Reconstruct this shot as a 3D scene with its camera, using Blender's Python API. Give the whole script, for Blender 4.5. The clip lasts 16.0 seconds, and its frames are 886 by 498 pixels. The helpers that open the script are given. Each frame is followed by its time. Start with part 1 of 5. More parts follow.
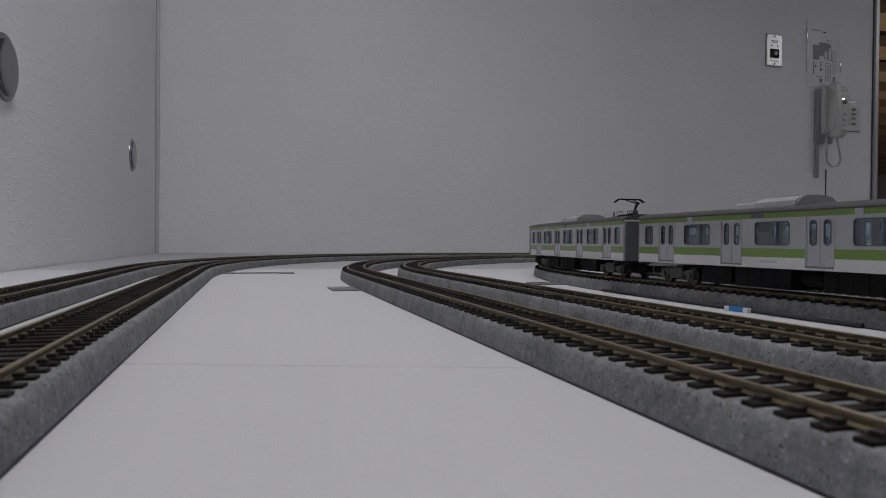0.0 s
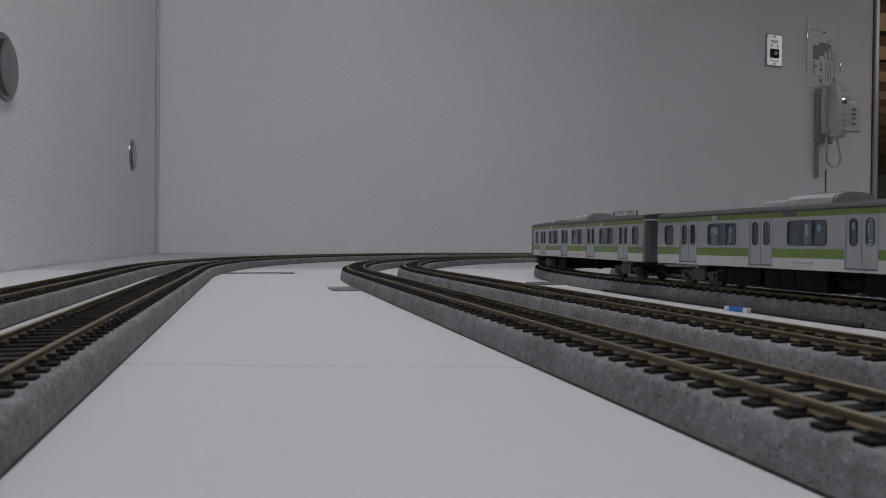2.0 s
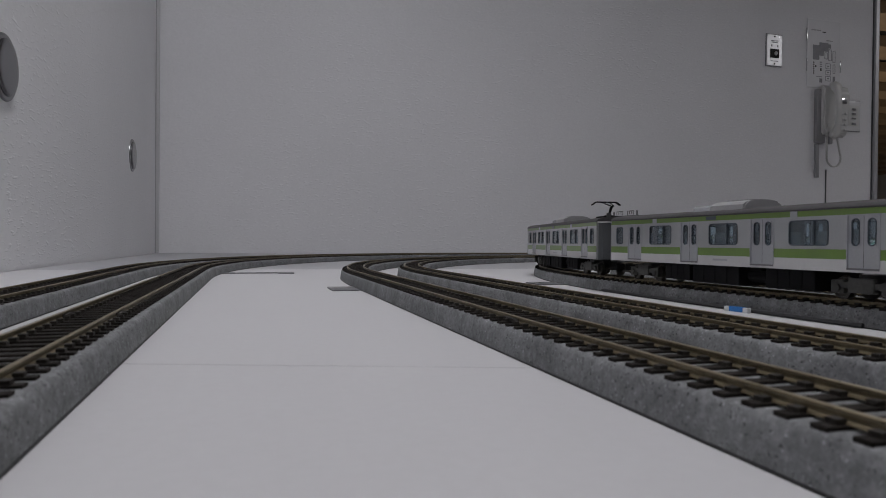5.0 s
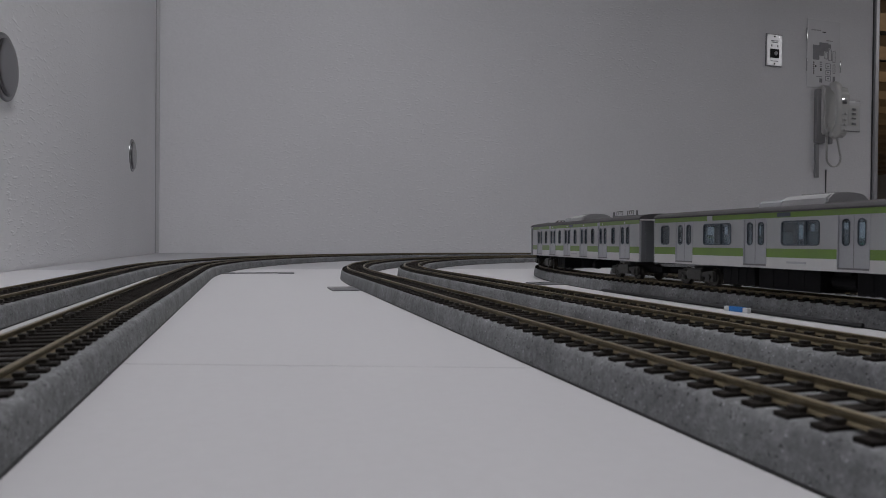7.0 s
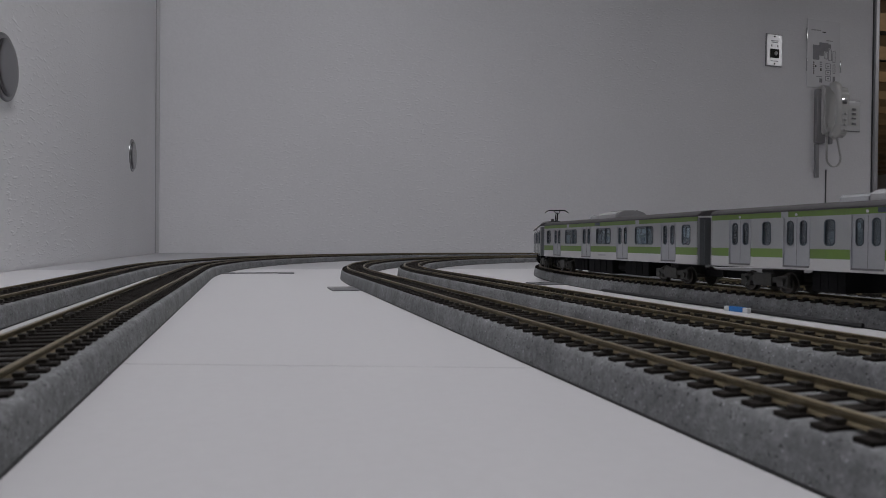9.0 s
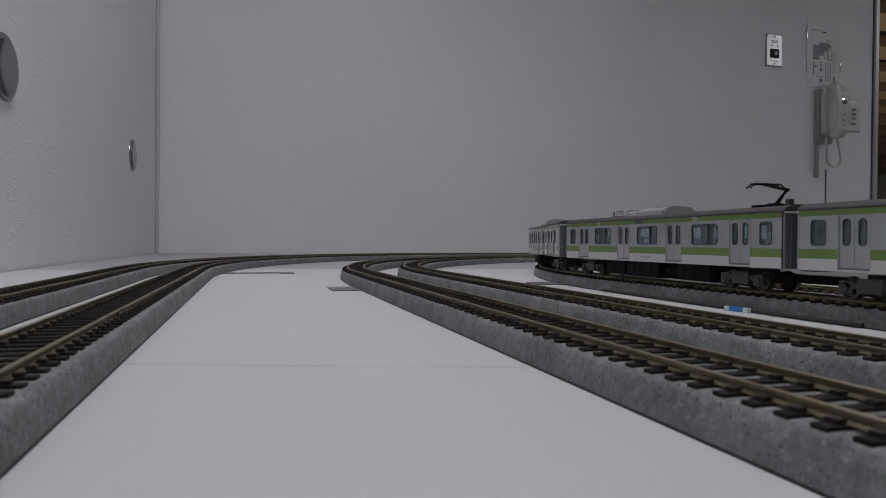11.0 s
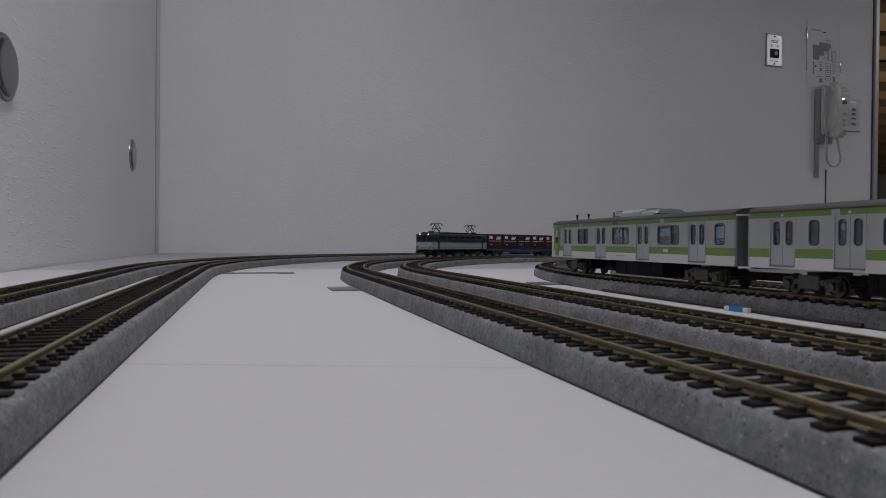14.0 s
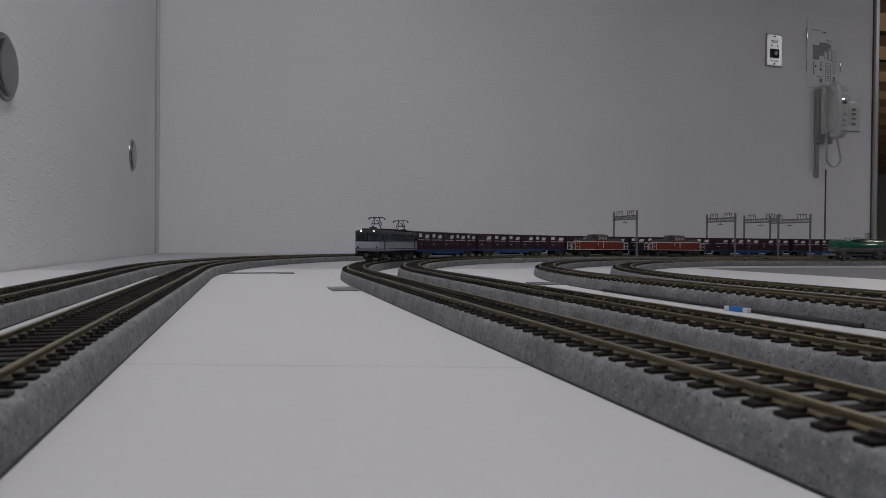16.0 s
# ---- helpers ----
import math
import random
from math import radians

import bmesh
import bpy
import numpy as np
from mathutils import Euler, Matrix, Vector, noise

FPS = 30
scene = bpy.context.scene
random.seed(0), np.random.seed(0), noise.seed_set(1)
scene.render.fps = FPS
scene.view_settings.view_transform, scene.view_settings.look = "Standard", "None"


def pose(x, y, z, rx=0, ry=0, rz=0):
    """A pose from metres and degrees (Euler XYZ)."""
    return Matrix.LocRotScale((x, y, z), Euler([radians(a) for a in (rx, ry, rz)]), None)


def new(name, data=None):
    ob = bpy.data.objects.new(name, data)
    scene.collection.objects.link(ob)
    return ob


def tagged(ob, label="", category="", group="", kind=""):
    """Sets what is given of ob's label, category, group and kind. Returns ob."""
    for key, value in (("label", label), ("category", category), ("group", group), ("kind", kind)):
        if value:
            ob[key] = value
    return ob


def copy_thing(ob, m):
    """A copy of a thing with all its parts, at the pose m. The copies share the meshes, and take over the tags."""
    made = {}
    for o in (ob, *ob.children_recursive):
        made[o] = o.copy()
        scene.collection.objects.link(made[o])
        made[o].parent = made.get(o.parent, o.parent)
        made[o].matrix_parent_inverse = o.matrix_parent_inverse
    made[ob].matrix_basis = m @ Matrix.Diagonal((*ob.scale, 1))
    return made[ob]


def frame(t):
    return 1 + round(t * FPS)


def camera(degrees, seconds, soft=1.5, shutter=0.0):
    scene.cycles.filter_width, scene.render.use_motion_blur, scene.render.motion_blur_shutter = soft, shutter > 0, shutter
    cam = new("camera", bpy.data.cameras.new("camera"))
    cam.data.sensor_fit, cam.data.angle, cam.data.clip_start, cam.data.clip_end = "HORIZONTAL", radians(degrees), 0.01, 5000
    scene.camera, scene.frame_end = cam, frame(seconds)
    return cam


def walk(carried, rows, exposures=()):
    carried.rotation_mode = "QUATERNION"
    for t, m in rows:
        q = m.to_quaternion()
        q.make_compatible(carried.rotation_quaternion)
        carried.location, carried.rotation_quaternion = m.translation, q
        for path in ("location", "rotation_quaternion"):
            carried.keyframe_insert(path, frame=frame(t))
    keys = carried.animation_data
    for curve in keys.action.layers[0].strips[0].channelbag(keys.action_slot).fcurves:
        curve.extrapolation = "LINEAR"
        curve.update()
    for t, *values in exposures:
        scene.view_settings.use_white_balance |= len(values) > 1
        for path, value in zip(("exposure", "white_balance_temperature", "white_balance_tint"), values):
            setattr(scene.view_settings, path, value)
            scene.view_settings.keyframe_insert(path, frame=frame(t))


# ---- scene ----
cam = camera(68.27, 16.0, soft=0.7)
cam.data.dof.use_dof = True
cam.data.dof.focus_distance = 1.1
cam.data.dof.aperture_fstop = 46
EYE = (0.0, 0.0, 0.0367)
_m = pose(*EYE, 90 - 0.521, 0, -16.39) @ pose(0, 0, 0, 0, 0, 0.52)
walk(cam, [(0.0, _m), (16.0, _m)])

# ---- light ----
world = bpy.data.worlds.new("world")
scene.world = world
world.use_nodes = True
world.node_tree.nodes["Background"].inputs[0].default_value = (0.8, 0.86, 1, 1)
world.node_tree.nodes["Background"].inputs[1].default_value = 0.02
scene.view_settings.exposure = 0.0


def area(name, x, y, z, sx, sy, power, colour, spread=125):
    d = bpy.data.lights.new(name, "AREA")
    d.shape, d.size, d.size_y, d.energy, d.color, d.spread = "RECTANGLE", sx, sy, power, colour, radians(spread)
    ob = new(name, d)
    ob.matrix_basis = pose(x, y, z)
    return ob


COOL = (0.975, 0.96, 0.99)
area("ceiling_lamp_light", 0.12, 0.42, 1.70, 0.25, 1.1, 8.9, COOL, 150)
# weak unseen fill, added behind the camera
area("ceiling_lamp_light", 0.9, -1.8, 1.70, 0.25, 1.1, 3.0, COOL, 180)
area("ceiling_lamp_light", 4.4, -0.20, 1.70, 0.25, 1.1, 22.0, COOL, 180)
# unseen warm fill, added to brighten the hall
area("hall_lamp_light", 5.2, 4.4, 1.60, 1.5, 1.5, 60, (1, 0.93, 0.82), 180)


# ---- materials ----
def mat(name, col, rough=0.5, metal=0.0, var=0.12, scale=60.0, fine=900.0, bump=0.0, bump_scale=None, each=0.0, coat=0.0):
    """A surface with patches at one scale, grain at a finer one and a fine relief."""
    m = bpy.data.materials.new(name)
    m.use_nodes = True
    nt = m.node_tree
    b = nt.nodes["Principled BSDF"]
    b.inputs["Roughness"].default_value = rough
    b.inputs["Metallic"].default_value = metal
    b.inputs["Coat Weight"].default_value = coat
    co = nt.nodes.new("ShaderNodeTexCoord")
    n1 = nt.nodes.new("ShaderNodeTexNoise")
    n2 = nt.nodes.new("ShaderNodeTexNoise")
    n1.inputs["Scale"].default_value, n2.inputs["Scale"].default_value = scale, fine
    n1.inputs["Detail"].default_value, n2.inputs["Detail"].default_value = 4, 3
    add = nt.nodes.new("ShaderNodeMath")
    add.operation = "ADD"
    ramp = nt.nodes.new("ShaderNodeMapRange")
    ramp.inputs[1].default_value, ramp.inputs[2].default_value = 0.7, 1.3
    ramp.inputs[3].default_value, ramp.inputs[4].default_value = 1 - var, 1 + var
    mul = nt.nodes.new("ShaderNodeVectorMath")
    mul.operation = "SCALE"
    mul.inputs[0].default_value = col
    for n in (n1, n2):
        nt.links.new(co.outputs["Object"], n.inputs["Vector"])
    nt.links.new(n1.outputs["Fac"], add.inputs[0])
    nt.links.new(n2.outputs["Fac"], add.inputs[1])
    nt.links.new(add.outputs[0], ramp.inputs[0])
    last = ramp.outputs[0]
    if each:
        info = nt.nodes.new("ShaderNodeObjectInfo")
        r2 = nt.nodes.new("ShaderNodeMapRange")
        r2.inputs[3].default_value, r2.inputs[4].default_value = 1 - each, 1 + each
        m2 = nt.nodes.new("ShaderNodeMath")
        m2.operation = "MULTIPLY"
        nt.links.new(info.outputs["Random"], r2.inputs[0])
        nt.links.new(last, m2.inputs[0])
        nt.links.new(r2.outputs[0], m2.inputs[1])
        last = m2.outputs[0]
    nt.links.new(last, mul.inputs["Scale"])
    nt.links.new(mul.outputs[0], b.inputs["Base Color"])
    if bump:
        n3 = nt.nodes.new("ShaderNodeTexNoise")
        n3.inputs["Scale"].default_value = bump_scale or fine
        n3.inputs["Detail"].default_value = 3
        bp = nt.nodes.new("ShaderNodeBump")
        bp.inputs["Strength"].default_value = bump
        bp.inputs["Distance"].default_value = 0.001
        nt.links.new(co.outputs["Object"], n3.inputs["Vector"])
        nt.links.new(n3.outputs["Fac"], bp.inputs["Height"])
        nt.links.new(bp.outputs[0], b.inputs["Normal"])
    return m


def glow(name, col, strength):
    m = mat(name, col, 0.3)
    b = m.node_tree.nodes["Principled BSDF"]
    b.inputs["Emission Color"].default_value = (*col, 1)
    b.inputs["Emission Strength"].default_value = strength
    return m


def glass(name, col):
    m = bpy.data.materials.new(name)
    m.use_nodes = True
    b = m.node_tree.nodes["Principled BSDF"]
    b.inputs["Base Color"].default_value = (*col, 1)
    b.inputs["Roughness"].default_value = 0.02
    b.inputs["Transmission Weight"].default_value = 0.92
    b.inputs["IOR"].default_value = 1.45
    return m


M_BOARD = mat("white_board", (0.575, 0.57, 0.585), 0.5, var=0.02, scale=6, fine=300, bump=0.03, bump_scale=500)
M_GREYTOP = mat("grey_tabletop", (0.40, 0.40, 0.42), 0.4, var=0.04, scale=5, fine=250)
M_GREYTOP2 = mat("dark_grey_tabletop", (0.16, 0.16, 0.17), 0.75, var=0.04, scale=5, fine=250)
M_PAPER = mat("wallpaper", (0.83, 0.83, 0.85), 0.7, var=0.03, scale=3, fine=160, bump=0.8, bump_scale=170)


def wallpaper_relief(m):
    nt = m.node_tree
    bp = next(n for n in nt.nodes if n.type == "BUMP")
    n3 = bp.inputs["Height"].links[0].from_node
    co = next(n for n in nt.nodes if n.type == "TEX_COORD")
    mp = nt.nodes.new("ShaderNodeMapping")
    mp.inputs["Scale"].default_value = (0.4, 0.4, 1.1)
    nt.links.new(co.outputs["Object"], mp.inputs["Vector"])
    nt.links.new(mp.outputs[0], n3.inputs["Vector"])
    lumps = nt.nodes.new("ShaderNodeMapRange")
    lumps.inputs[1].default_value, lumps.inputs[2].default_value = 0.56, 0.76
    nt.links.new(n3.outputs["Fac"], lumps.inputs[0])
    nt.links.new(lumps.outputs[0], bp.inputs["Height"])
    bp.inputs["Distance"].default_value = 0.0006


wallpaper_relief(M_PAPER)
M_TRIM = mat("white_trim", (0.62, 0.62, 0.64), 0.4, var=0.04, scale=8)
M_JAMB = mat("grey_painted_steel", (0.46, 0.46, 0.48), 0.35, 0.2, var=0.04, scale=8)
M_FACE = mat("brushed_plate", (0.66, 0.66, 0.67), 0.3, 0.25, var=0.03, scale=40)
M_HALL_BOUNCE = mat("pale_bounce_floor", (0.5, 0.46, 0.40), 0.4, var=0.08, scale=4)
M_JOINT = mat("dark_joint", (0.10, 0.10, 0.11), 0.8)
M_CEIL = mat("ceiling_white", (0.75, 0.75, 0.76), 0.8, var=0.03, scale=4)
M_FLOOR = mat("carpet_grey", (0.10, 0.10, 0.11), 0.95, var=0.25, scale=20, fine=700, bump=0.4)
M_WOOD = mat("tan_wood", (0.42, 0.30, 0.19), 0.55, var=0.15, scale=5, fine=60)
M_BLACK = mat("black_gap", (0.015, 0.015, 0.016), 0.8)
M_STEEL = mat("satin_steel", (0.30, 0.30, 0.31), 0.30, 1.0, var=0.06, scale=30)
M_DISH = mat("dark_steel_dish", (0.22, 0.22, 0.23), 0.22, 1.0, var=0.06, scale=30)
M_CHROME = mat("bright_steel", (0.55, 0.55, 0.57), 0.16, 1.0, var=0.03, scale=30)
M_PLASTIC = mat("ivory_plastic", (0.62, 0.62, 0.61), 0.35, var=0.03, scale=30)
M_PLASTIC2 = mat("grey_plastic", (0.30, 0.30, 0.31), 0.4, var=0.04, scale=30)
M_SHEET = mat("paper_sheet", (0.74, 0.74, 0.76), 0.5, var=0.02, scale=20)
M_INK = mat("grey_ink", (0.27, 0.27, 0.29), 0.6)


def ballast():
    """Fine grey gravel moulding: grains, soft patches, and a few dark and pale chips."""
    m = mat("grey_ballast", (0.185, 0.190, 0.197), 0.85, var=0.34, scale=70, fine=420)
    nt = m.node_tree
    b = nt.nodes["Principled BSDF"]
    old = b.inputs["Base Color"].links[0].from_socket
    co = next(n for n in nt.nodes if n.type == "TEX_COORD")
    v = nt.nodes.new("ShaderNodeTexVoronoi")
    v.inputs["Scale"].default_value = 1700
    nt.links.new(co.outputs["Object"], v.inputs["Vector"])
    sep = nt.nodes.new("ShaderNodeSeparateColor")
    nt.links.new(v.outputs["Color"], sep.inputs[0])
    grain = nt.nodes.new("ShaderNodeValToRGB")
    e = grain.color_ramp.elements
    e[0].position, e[0].color = 0.0, (0.35, 0.35, 0.35, 1)
    e[1].position, e[1].color = 1.0, (1.9, 1.9, 1.95, 1)
    for p, c in ((0.035, 0.55), (0.06, 0.84), (0.95, 1.12), (0.985, 1.4)):
        k = e.new(p)
        k.color = (c, c, c, 1)
    nt.links.new(sep.outputs[0], grain.inputs[0])
    mix = nt.nodes.new("ShaderNodeVectorMath")
    mix.operation = "MULTIPLY"
    nt.links.new(old, mix.inputs[0])
    nt.links.new(grain.outputs[0], mix.inputs[1])
    nt.links.new(mix.outputs[0], b.inputs["Base Color"])
    bp = nt.nodes.new("ShaderNodeBump")
    bp.inputs["Strength"].default_value, bp.inputs["Distance"].default_value = 0.5, 0.0006
    nt.links.new(sep.outputs[1], bp.inputs["Height"])
    nt.links.new(bp.outputs[0], b.inputs["Normal"])
    return m


M_BALLAST = ballast()
M_EDGE = mat("black_base_plastic", (0.02, 0.02, 0.022), 0.6)
M_TIE = mat("dark_sleeper_plastic", (0.016, 0.013, 0.011), 0.85, var=0.3, scale=200, fine=1500, bump=0.3, each=0.2)
M_TIE.node_tree.nodes["Principled BSDF"].inputs["Specular IOR Level"].default_value = 0.2
M_RAIL = mat("weathered_brass_rail", (0.19, 0.155, 0.095), 0.42, 0.45, var=0.25, scale=120, fine=900)
M_CLIP = mat("brown_rail_clip", (0.022, 0.018, 0.014), 0.7, 0.0, var=0.3, scale=200, fine=900)
M_PLATE = mat("grey_metal_plate", (0.22, 0.22, 0.23), 0.5, 0.3, var=0.1)
M_SILVER = mat("silver_paint", (0.37, 0.38, 0.39), 0.28, 0.25, var=0.05, scale=90, fine=1500, coat=1.0)
M_DOOR = mat("door_grey_paint", (0.40, 0.41, 0.435), 0.42, 0.2, var=0.05, scale=90, coat=1.0)
M_CARWHITE = mat("white_skirt_paint", (0.57, 0.57, 0.57), 0.4, var=0.04, scale=90, coat=1.0)
M_GREEN = mat("yellow_green_paint", (0.125, 0.225, 0.030), 0.4, var=0.06, scale=90, coat=1.0)
M_ROOF = mat("dark_grey_roof", (0.055, 0.052, 0.055), 0.6, var=0.12, scale=120)
M_AC = mat("light_grey_roof_unit", (0.36, 0.36, 0.37), 0.4, 0.1, var=0.06, scale=120)
M_END = mat("car_end_grey", (0.14, 0.148, 0.16), 0.4, var=0.06, scale=120)
M_UNDER = mat("black_underfloor_plastic", (0.006, 0.006, 0.007), 0.7, var=0.2, scale=300)
M_UNDER.node_tree.nodes["Principled BSDF"].inputs["Specular IOR Level"].default_value = 0.15
M_BOGIE = mat("dark_grey_bogie_plastic", (0.05, 0.05, 0.047), 0.55, var=0.25, scale=300)
M_WHEEL = mat("blackened_wheel", (0.06, 0.055, 0.05), 0.4, 0.6, var=0.2, scale=300)
M_SEAT = mat("blue_grey_seat", (0.36, 0.43, 0.48), 0.6, var=0.08, scale=120)
M_GLASS = glass("car_window_glass", (0.72, 0.84, 0.92))
M_RUBBER = mat("black_window_rubber", (0.02, 0.022, 0.025), 0.5)
M_SASH = mat("slate_window_frame", (0.05, 0.07, 0.09), 0.35, var=0.08, scale=200, coat=0.6)
M_SILL = mat("dark_grey_door_sill", (0.15, 0.15, 0.155), 0.5, var=0.1, scale=200)
M_CABGLASS = mat("dark_cab_glass", (0.015, 0.017, 0.02), 0.08)
M_LBLUE = mat("dark_blue_paint", (0.013, 0.034, 0.055), 0.4, var=0.06, scale=90)
M_LPALE = mat("pale_blue_paint", (0.33, 0.37, 0.42), 0.4, var=0.05, scale=90)
M_LIGHT = glow("lit_headlight", (1.0, 0.90, 0.58), 2.4)
M_WINE = mat("maroon_container_paint", (0.040, 0.014, 0.022), 0.45, var=0.2, scale=150, each=0.2)
M_WBLUE = mat("blue_wagon_frame", (0.02, 0.07, 0.22), 0.45, var=0.15, scale=120)
M_MARK = mat("white_marking", (0.74, 0.74, 0.75), 0.5)
M_RED = mat("red_orange_paint", (0.17, 0.022, 0.014), 0.4, var=0.08, scale=120)
M_HOOD = mat("grey_hood_paint", (0.085, 0.075, 0.075), 0.5, var=0.1, scale=120)
M_MAST = mat("grey_mast", (0.19, 0.19, 0.195), 0.5, 0.2, var=0.15, scale=200)
M_TGREEN = mat("green_tank_paint", (0.008, 0.088, 0.046), 0.22, var=0.06, scale=120, coat=0.3)
M_TGREY = mat("grey_tank_paint", (0.14, 0.145, 0.14), 0.4, var=0.06, scale=120)
M_BLUE = mat("blue_plastic", (0.02, 0.17, 0.50), 0.35, var=0.04)
M_NYLON = mat("white_nylon", (0.72, 0.74, 0.74), 0.4, var=0.04)
M_LAMP = glow("lamp_diffuser", (0.95, 0.97, 1.0), 1.0)


# ---- mesh tools ----
def box(bm, x0, x1, y0, y1, z0, z1, mi=0):
    v = [bm.verts.new((x, y, z)) for z in (z0, z1) for x, y in ((x0, y0), (x1, y0), (x1, y1), (x0, y1))]
    for f in ((3, 2, 1, 0), (4, 5, 6, 7), (0, 1, 5, 4), (1, 2, 6, 5), (2, 3, 7, 6), (3, 0, 4, 7)):
        bm.faces.new([v[i] for i in f]).material_index = mi


def rbox(bm, x0, x1, y0, y1, z0, z1, r, mi=0):
    """A box with bevelled edges."""
    t = bmesh.new()
    box(t, x0, x1, y0, y1, z0, z1, mi)
    bmesh.ops.bevel(t, geom=t.edges[:], offset=r, segments=2, affect="EDGES", profile=0.7)
    join(bm, t)


def join(bm, t):
    d = bpy.data.meshes.new("t")
    t.to_mesh(d)
    t.free()
    bm.from_mesh(d)
    bpy.data.meshes.remove(d)


def tube(bm, a, b, r0, r1=None, n=8, mi=0):
    a, b = Vector(a), Vector(b)
    q = (b - a).to_track_quat("Z", "Y")
    r1 = r0 if r1 is None else r1
    rings = [[bm.verts.new(p + q @ Vector((r * math.cos(k * 2 * math.pi / n), r * math.sin(k * 2 * math.pi / n), 0))) for k in range(n)] for p, r in ((a, r0), (b, r1))]
    for k in range(n):
        j = (k + 1) % n
        bm.faces.new((rings[0][k], rings[0][j], rings[1][j], rings[1][k])).material_index = mi
    bm.faces.new(rings[0][::-1]).material_index = mi
    bm.faces.new(rings[1]).material_index = mi


def hull(bm, prof, x0, x1, mi=0, flip=False):
    """A prism along x from a closed outline in y, z."""
    a = [bm.verts.new((x0, y, z)) for y, z in prof]
    b = [bm.verts.new((x1, y, z)) for y, z in prof]
    n = len(prof)
    for i in range(n):
        j = (i + 1) % n
        bm.faces.new((a[i], b[i], b[j], a[j])).material_index = mi
    bm.faces.new(a).material_index = mi
    bm.faces.new(b[::-1]).material_index = mi


def lathe(bm, axis_pts, n=24, centre=(0, 0, 0), along="x", mi=0):
    """A turned body: (position, radius) pairs along an axis."""
    rings = []
    for p, r in axis_pts:
        ring = []
        for k in range(n):
            c, s = r * math.cos(2 * math.pi * k / n), r * math.sin(2 * math.pi * k / n)
            co = (p, c, s) if along == "x" else ((c, p, s) if along == "y" else (c, s, p))
            ring.append(bm.verts.new(Vector(centre) + Vector(co)))
        rings.append(ring)
    for a, b in zip(rings, rings[1:]):
        for k in range(n):
            j = (k + 1) % n
            bm.faces.new((a[k], a[j], b[j], b[k])).material_index = mi
    bm.faces.new(rings[0][::-1]).material_index = mi
    bm.faces.new(rings[-1]).material_index = mi


def finish(name, bm, mats, smooth=False):
    bmesh.ops.recalc_face_normals(bm, faces=bm.faces[:])
    d = bpy.data.meshes.new(name)
    bm.to_mesh(d)
    bm.free()
    for m in (mats if isinstance(mats, (list, tuple)) else [mats]):
        d.materials.append(m)
    if smooth:
        d.polygons.foreach_set("use_smooth", [True] * len(d.polygons))
        d.set_sharp_from_angle(angle=radians(35))
    return d


def part(name, bm, mats, parent, label="", at=None, smooth=False):
    d = bm if isinstance(bm, bpy.types.Mesh) else finish(name, bm, mats, smooth)
    ob = new(name, d)
    ob.parent = parent
    if at is not None:
        ob.matrix_basis = at
    if label:
        ob["label"] = label
    return ob


def thing(name, label, category, group="", at=None, kind=""):
    ob = new(name)
    ob.empty_display_size = 0.02
    if at is not None:
        ob.matrix_basis = at
    return tagged(ob, label, category, group, kind)


def solid(name, m, *b, r=0.0):
    bm = bmesh.new()
    if r:
        rbox(bm, *b, r)
    else:
        box(bm, *b)
    return new(name, finish(name, bm, m))


# ---- room ----
FLOOR, CEIL = -0.72, 1.75
WX, WY = -0.2665, 2.065          # west and north wall faces
EX = 2.440                       # where the north wall ends at the hall opening
tagged(solid("floor", M_FLOOR, -1.0, 14.0, -4.0, 14.0, FLOOR - 0.1, FLOOR), kind="structure")
tagged(solid("ceiling", M_CEIL, -1.0, 14.0, -4.0, WY + 0.15, CEIL, CEIL + 0.1), kind="structure")
tagged(solid("wall_north", M_PAPER, WX - 0.15, EX, WY, WY + 0.12, FLOOR, CEIL), kind="structure")
tagged(solid("wall_west", M_PAPER, WX - 0.12, WX, -4.0, WY, FLOOR, CEIL), kind="structure")
tagged(solid("wall_south", M_PAPER, WX, 14.0, -4.1, -4.0, FLOOR, CEIL), kind="structure")
tagged(solid("wall_east", M_PAPER, 14.0, 14.1, -4.0, 14.0, FLOOR, CEIL), kind="structure")
tagged(solid("wall_hall_west", M_PAPER, EX - 0.1, EX - 0.004, WY + 0.12, 14.0, FLOOR, CEIL), kind="structure")
tagged(solid("wall_hall_far", M_PAPER, EX - 0.1, 14.0, 14.0, 14.1, FLOOR, CEIL), kind="structure")
# unseen pale floor, added to bounce light up onto the slatted ceiling
tagged(solid("floor_hall", M_HALL_BOUNCE, EX, 14.0, WY + 0.12, 14.0, FLOOR + 0.001, FLOOR + 0.006), kind="structure")
# slatted hall ceiling: tan boards with black gaps
bm = bmesh.new()
box(bm, EX - 0.1, 14.0, WY + 0.15, 14.0, CEIL + 0.06, CEIL + 0.1, 1)
y = WY + 0.35
while y < 13.5:
    rbox(bm, EX - 0.1, 14.0, y, y + 0.30, CEIL - 0.04, CEIL + 0.055, 0.006, 0)
    y += 0.60
tagged(new("ceiling_hall", finish("ceiling_hall", bm, [M_WOOD, M_BLACK])), kind="structure")
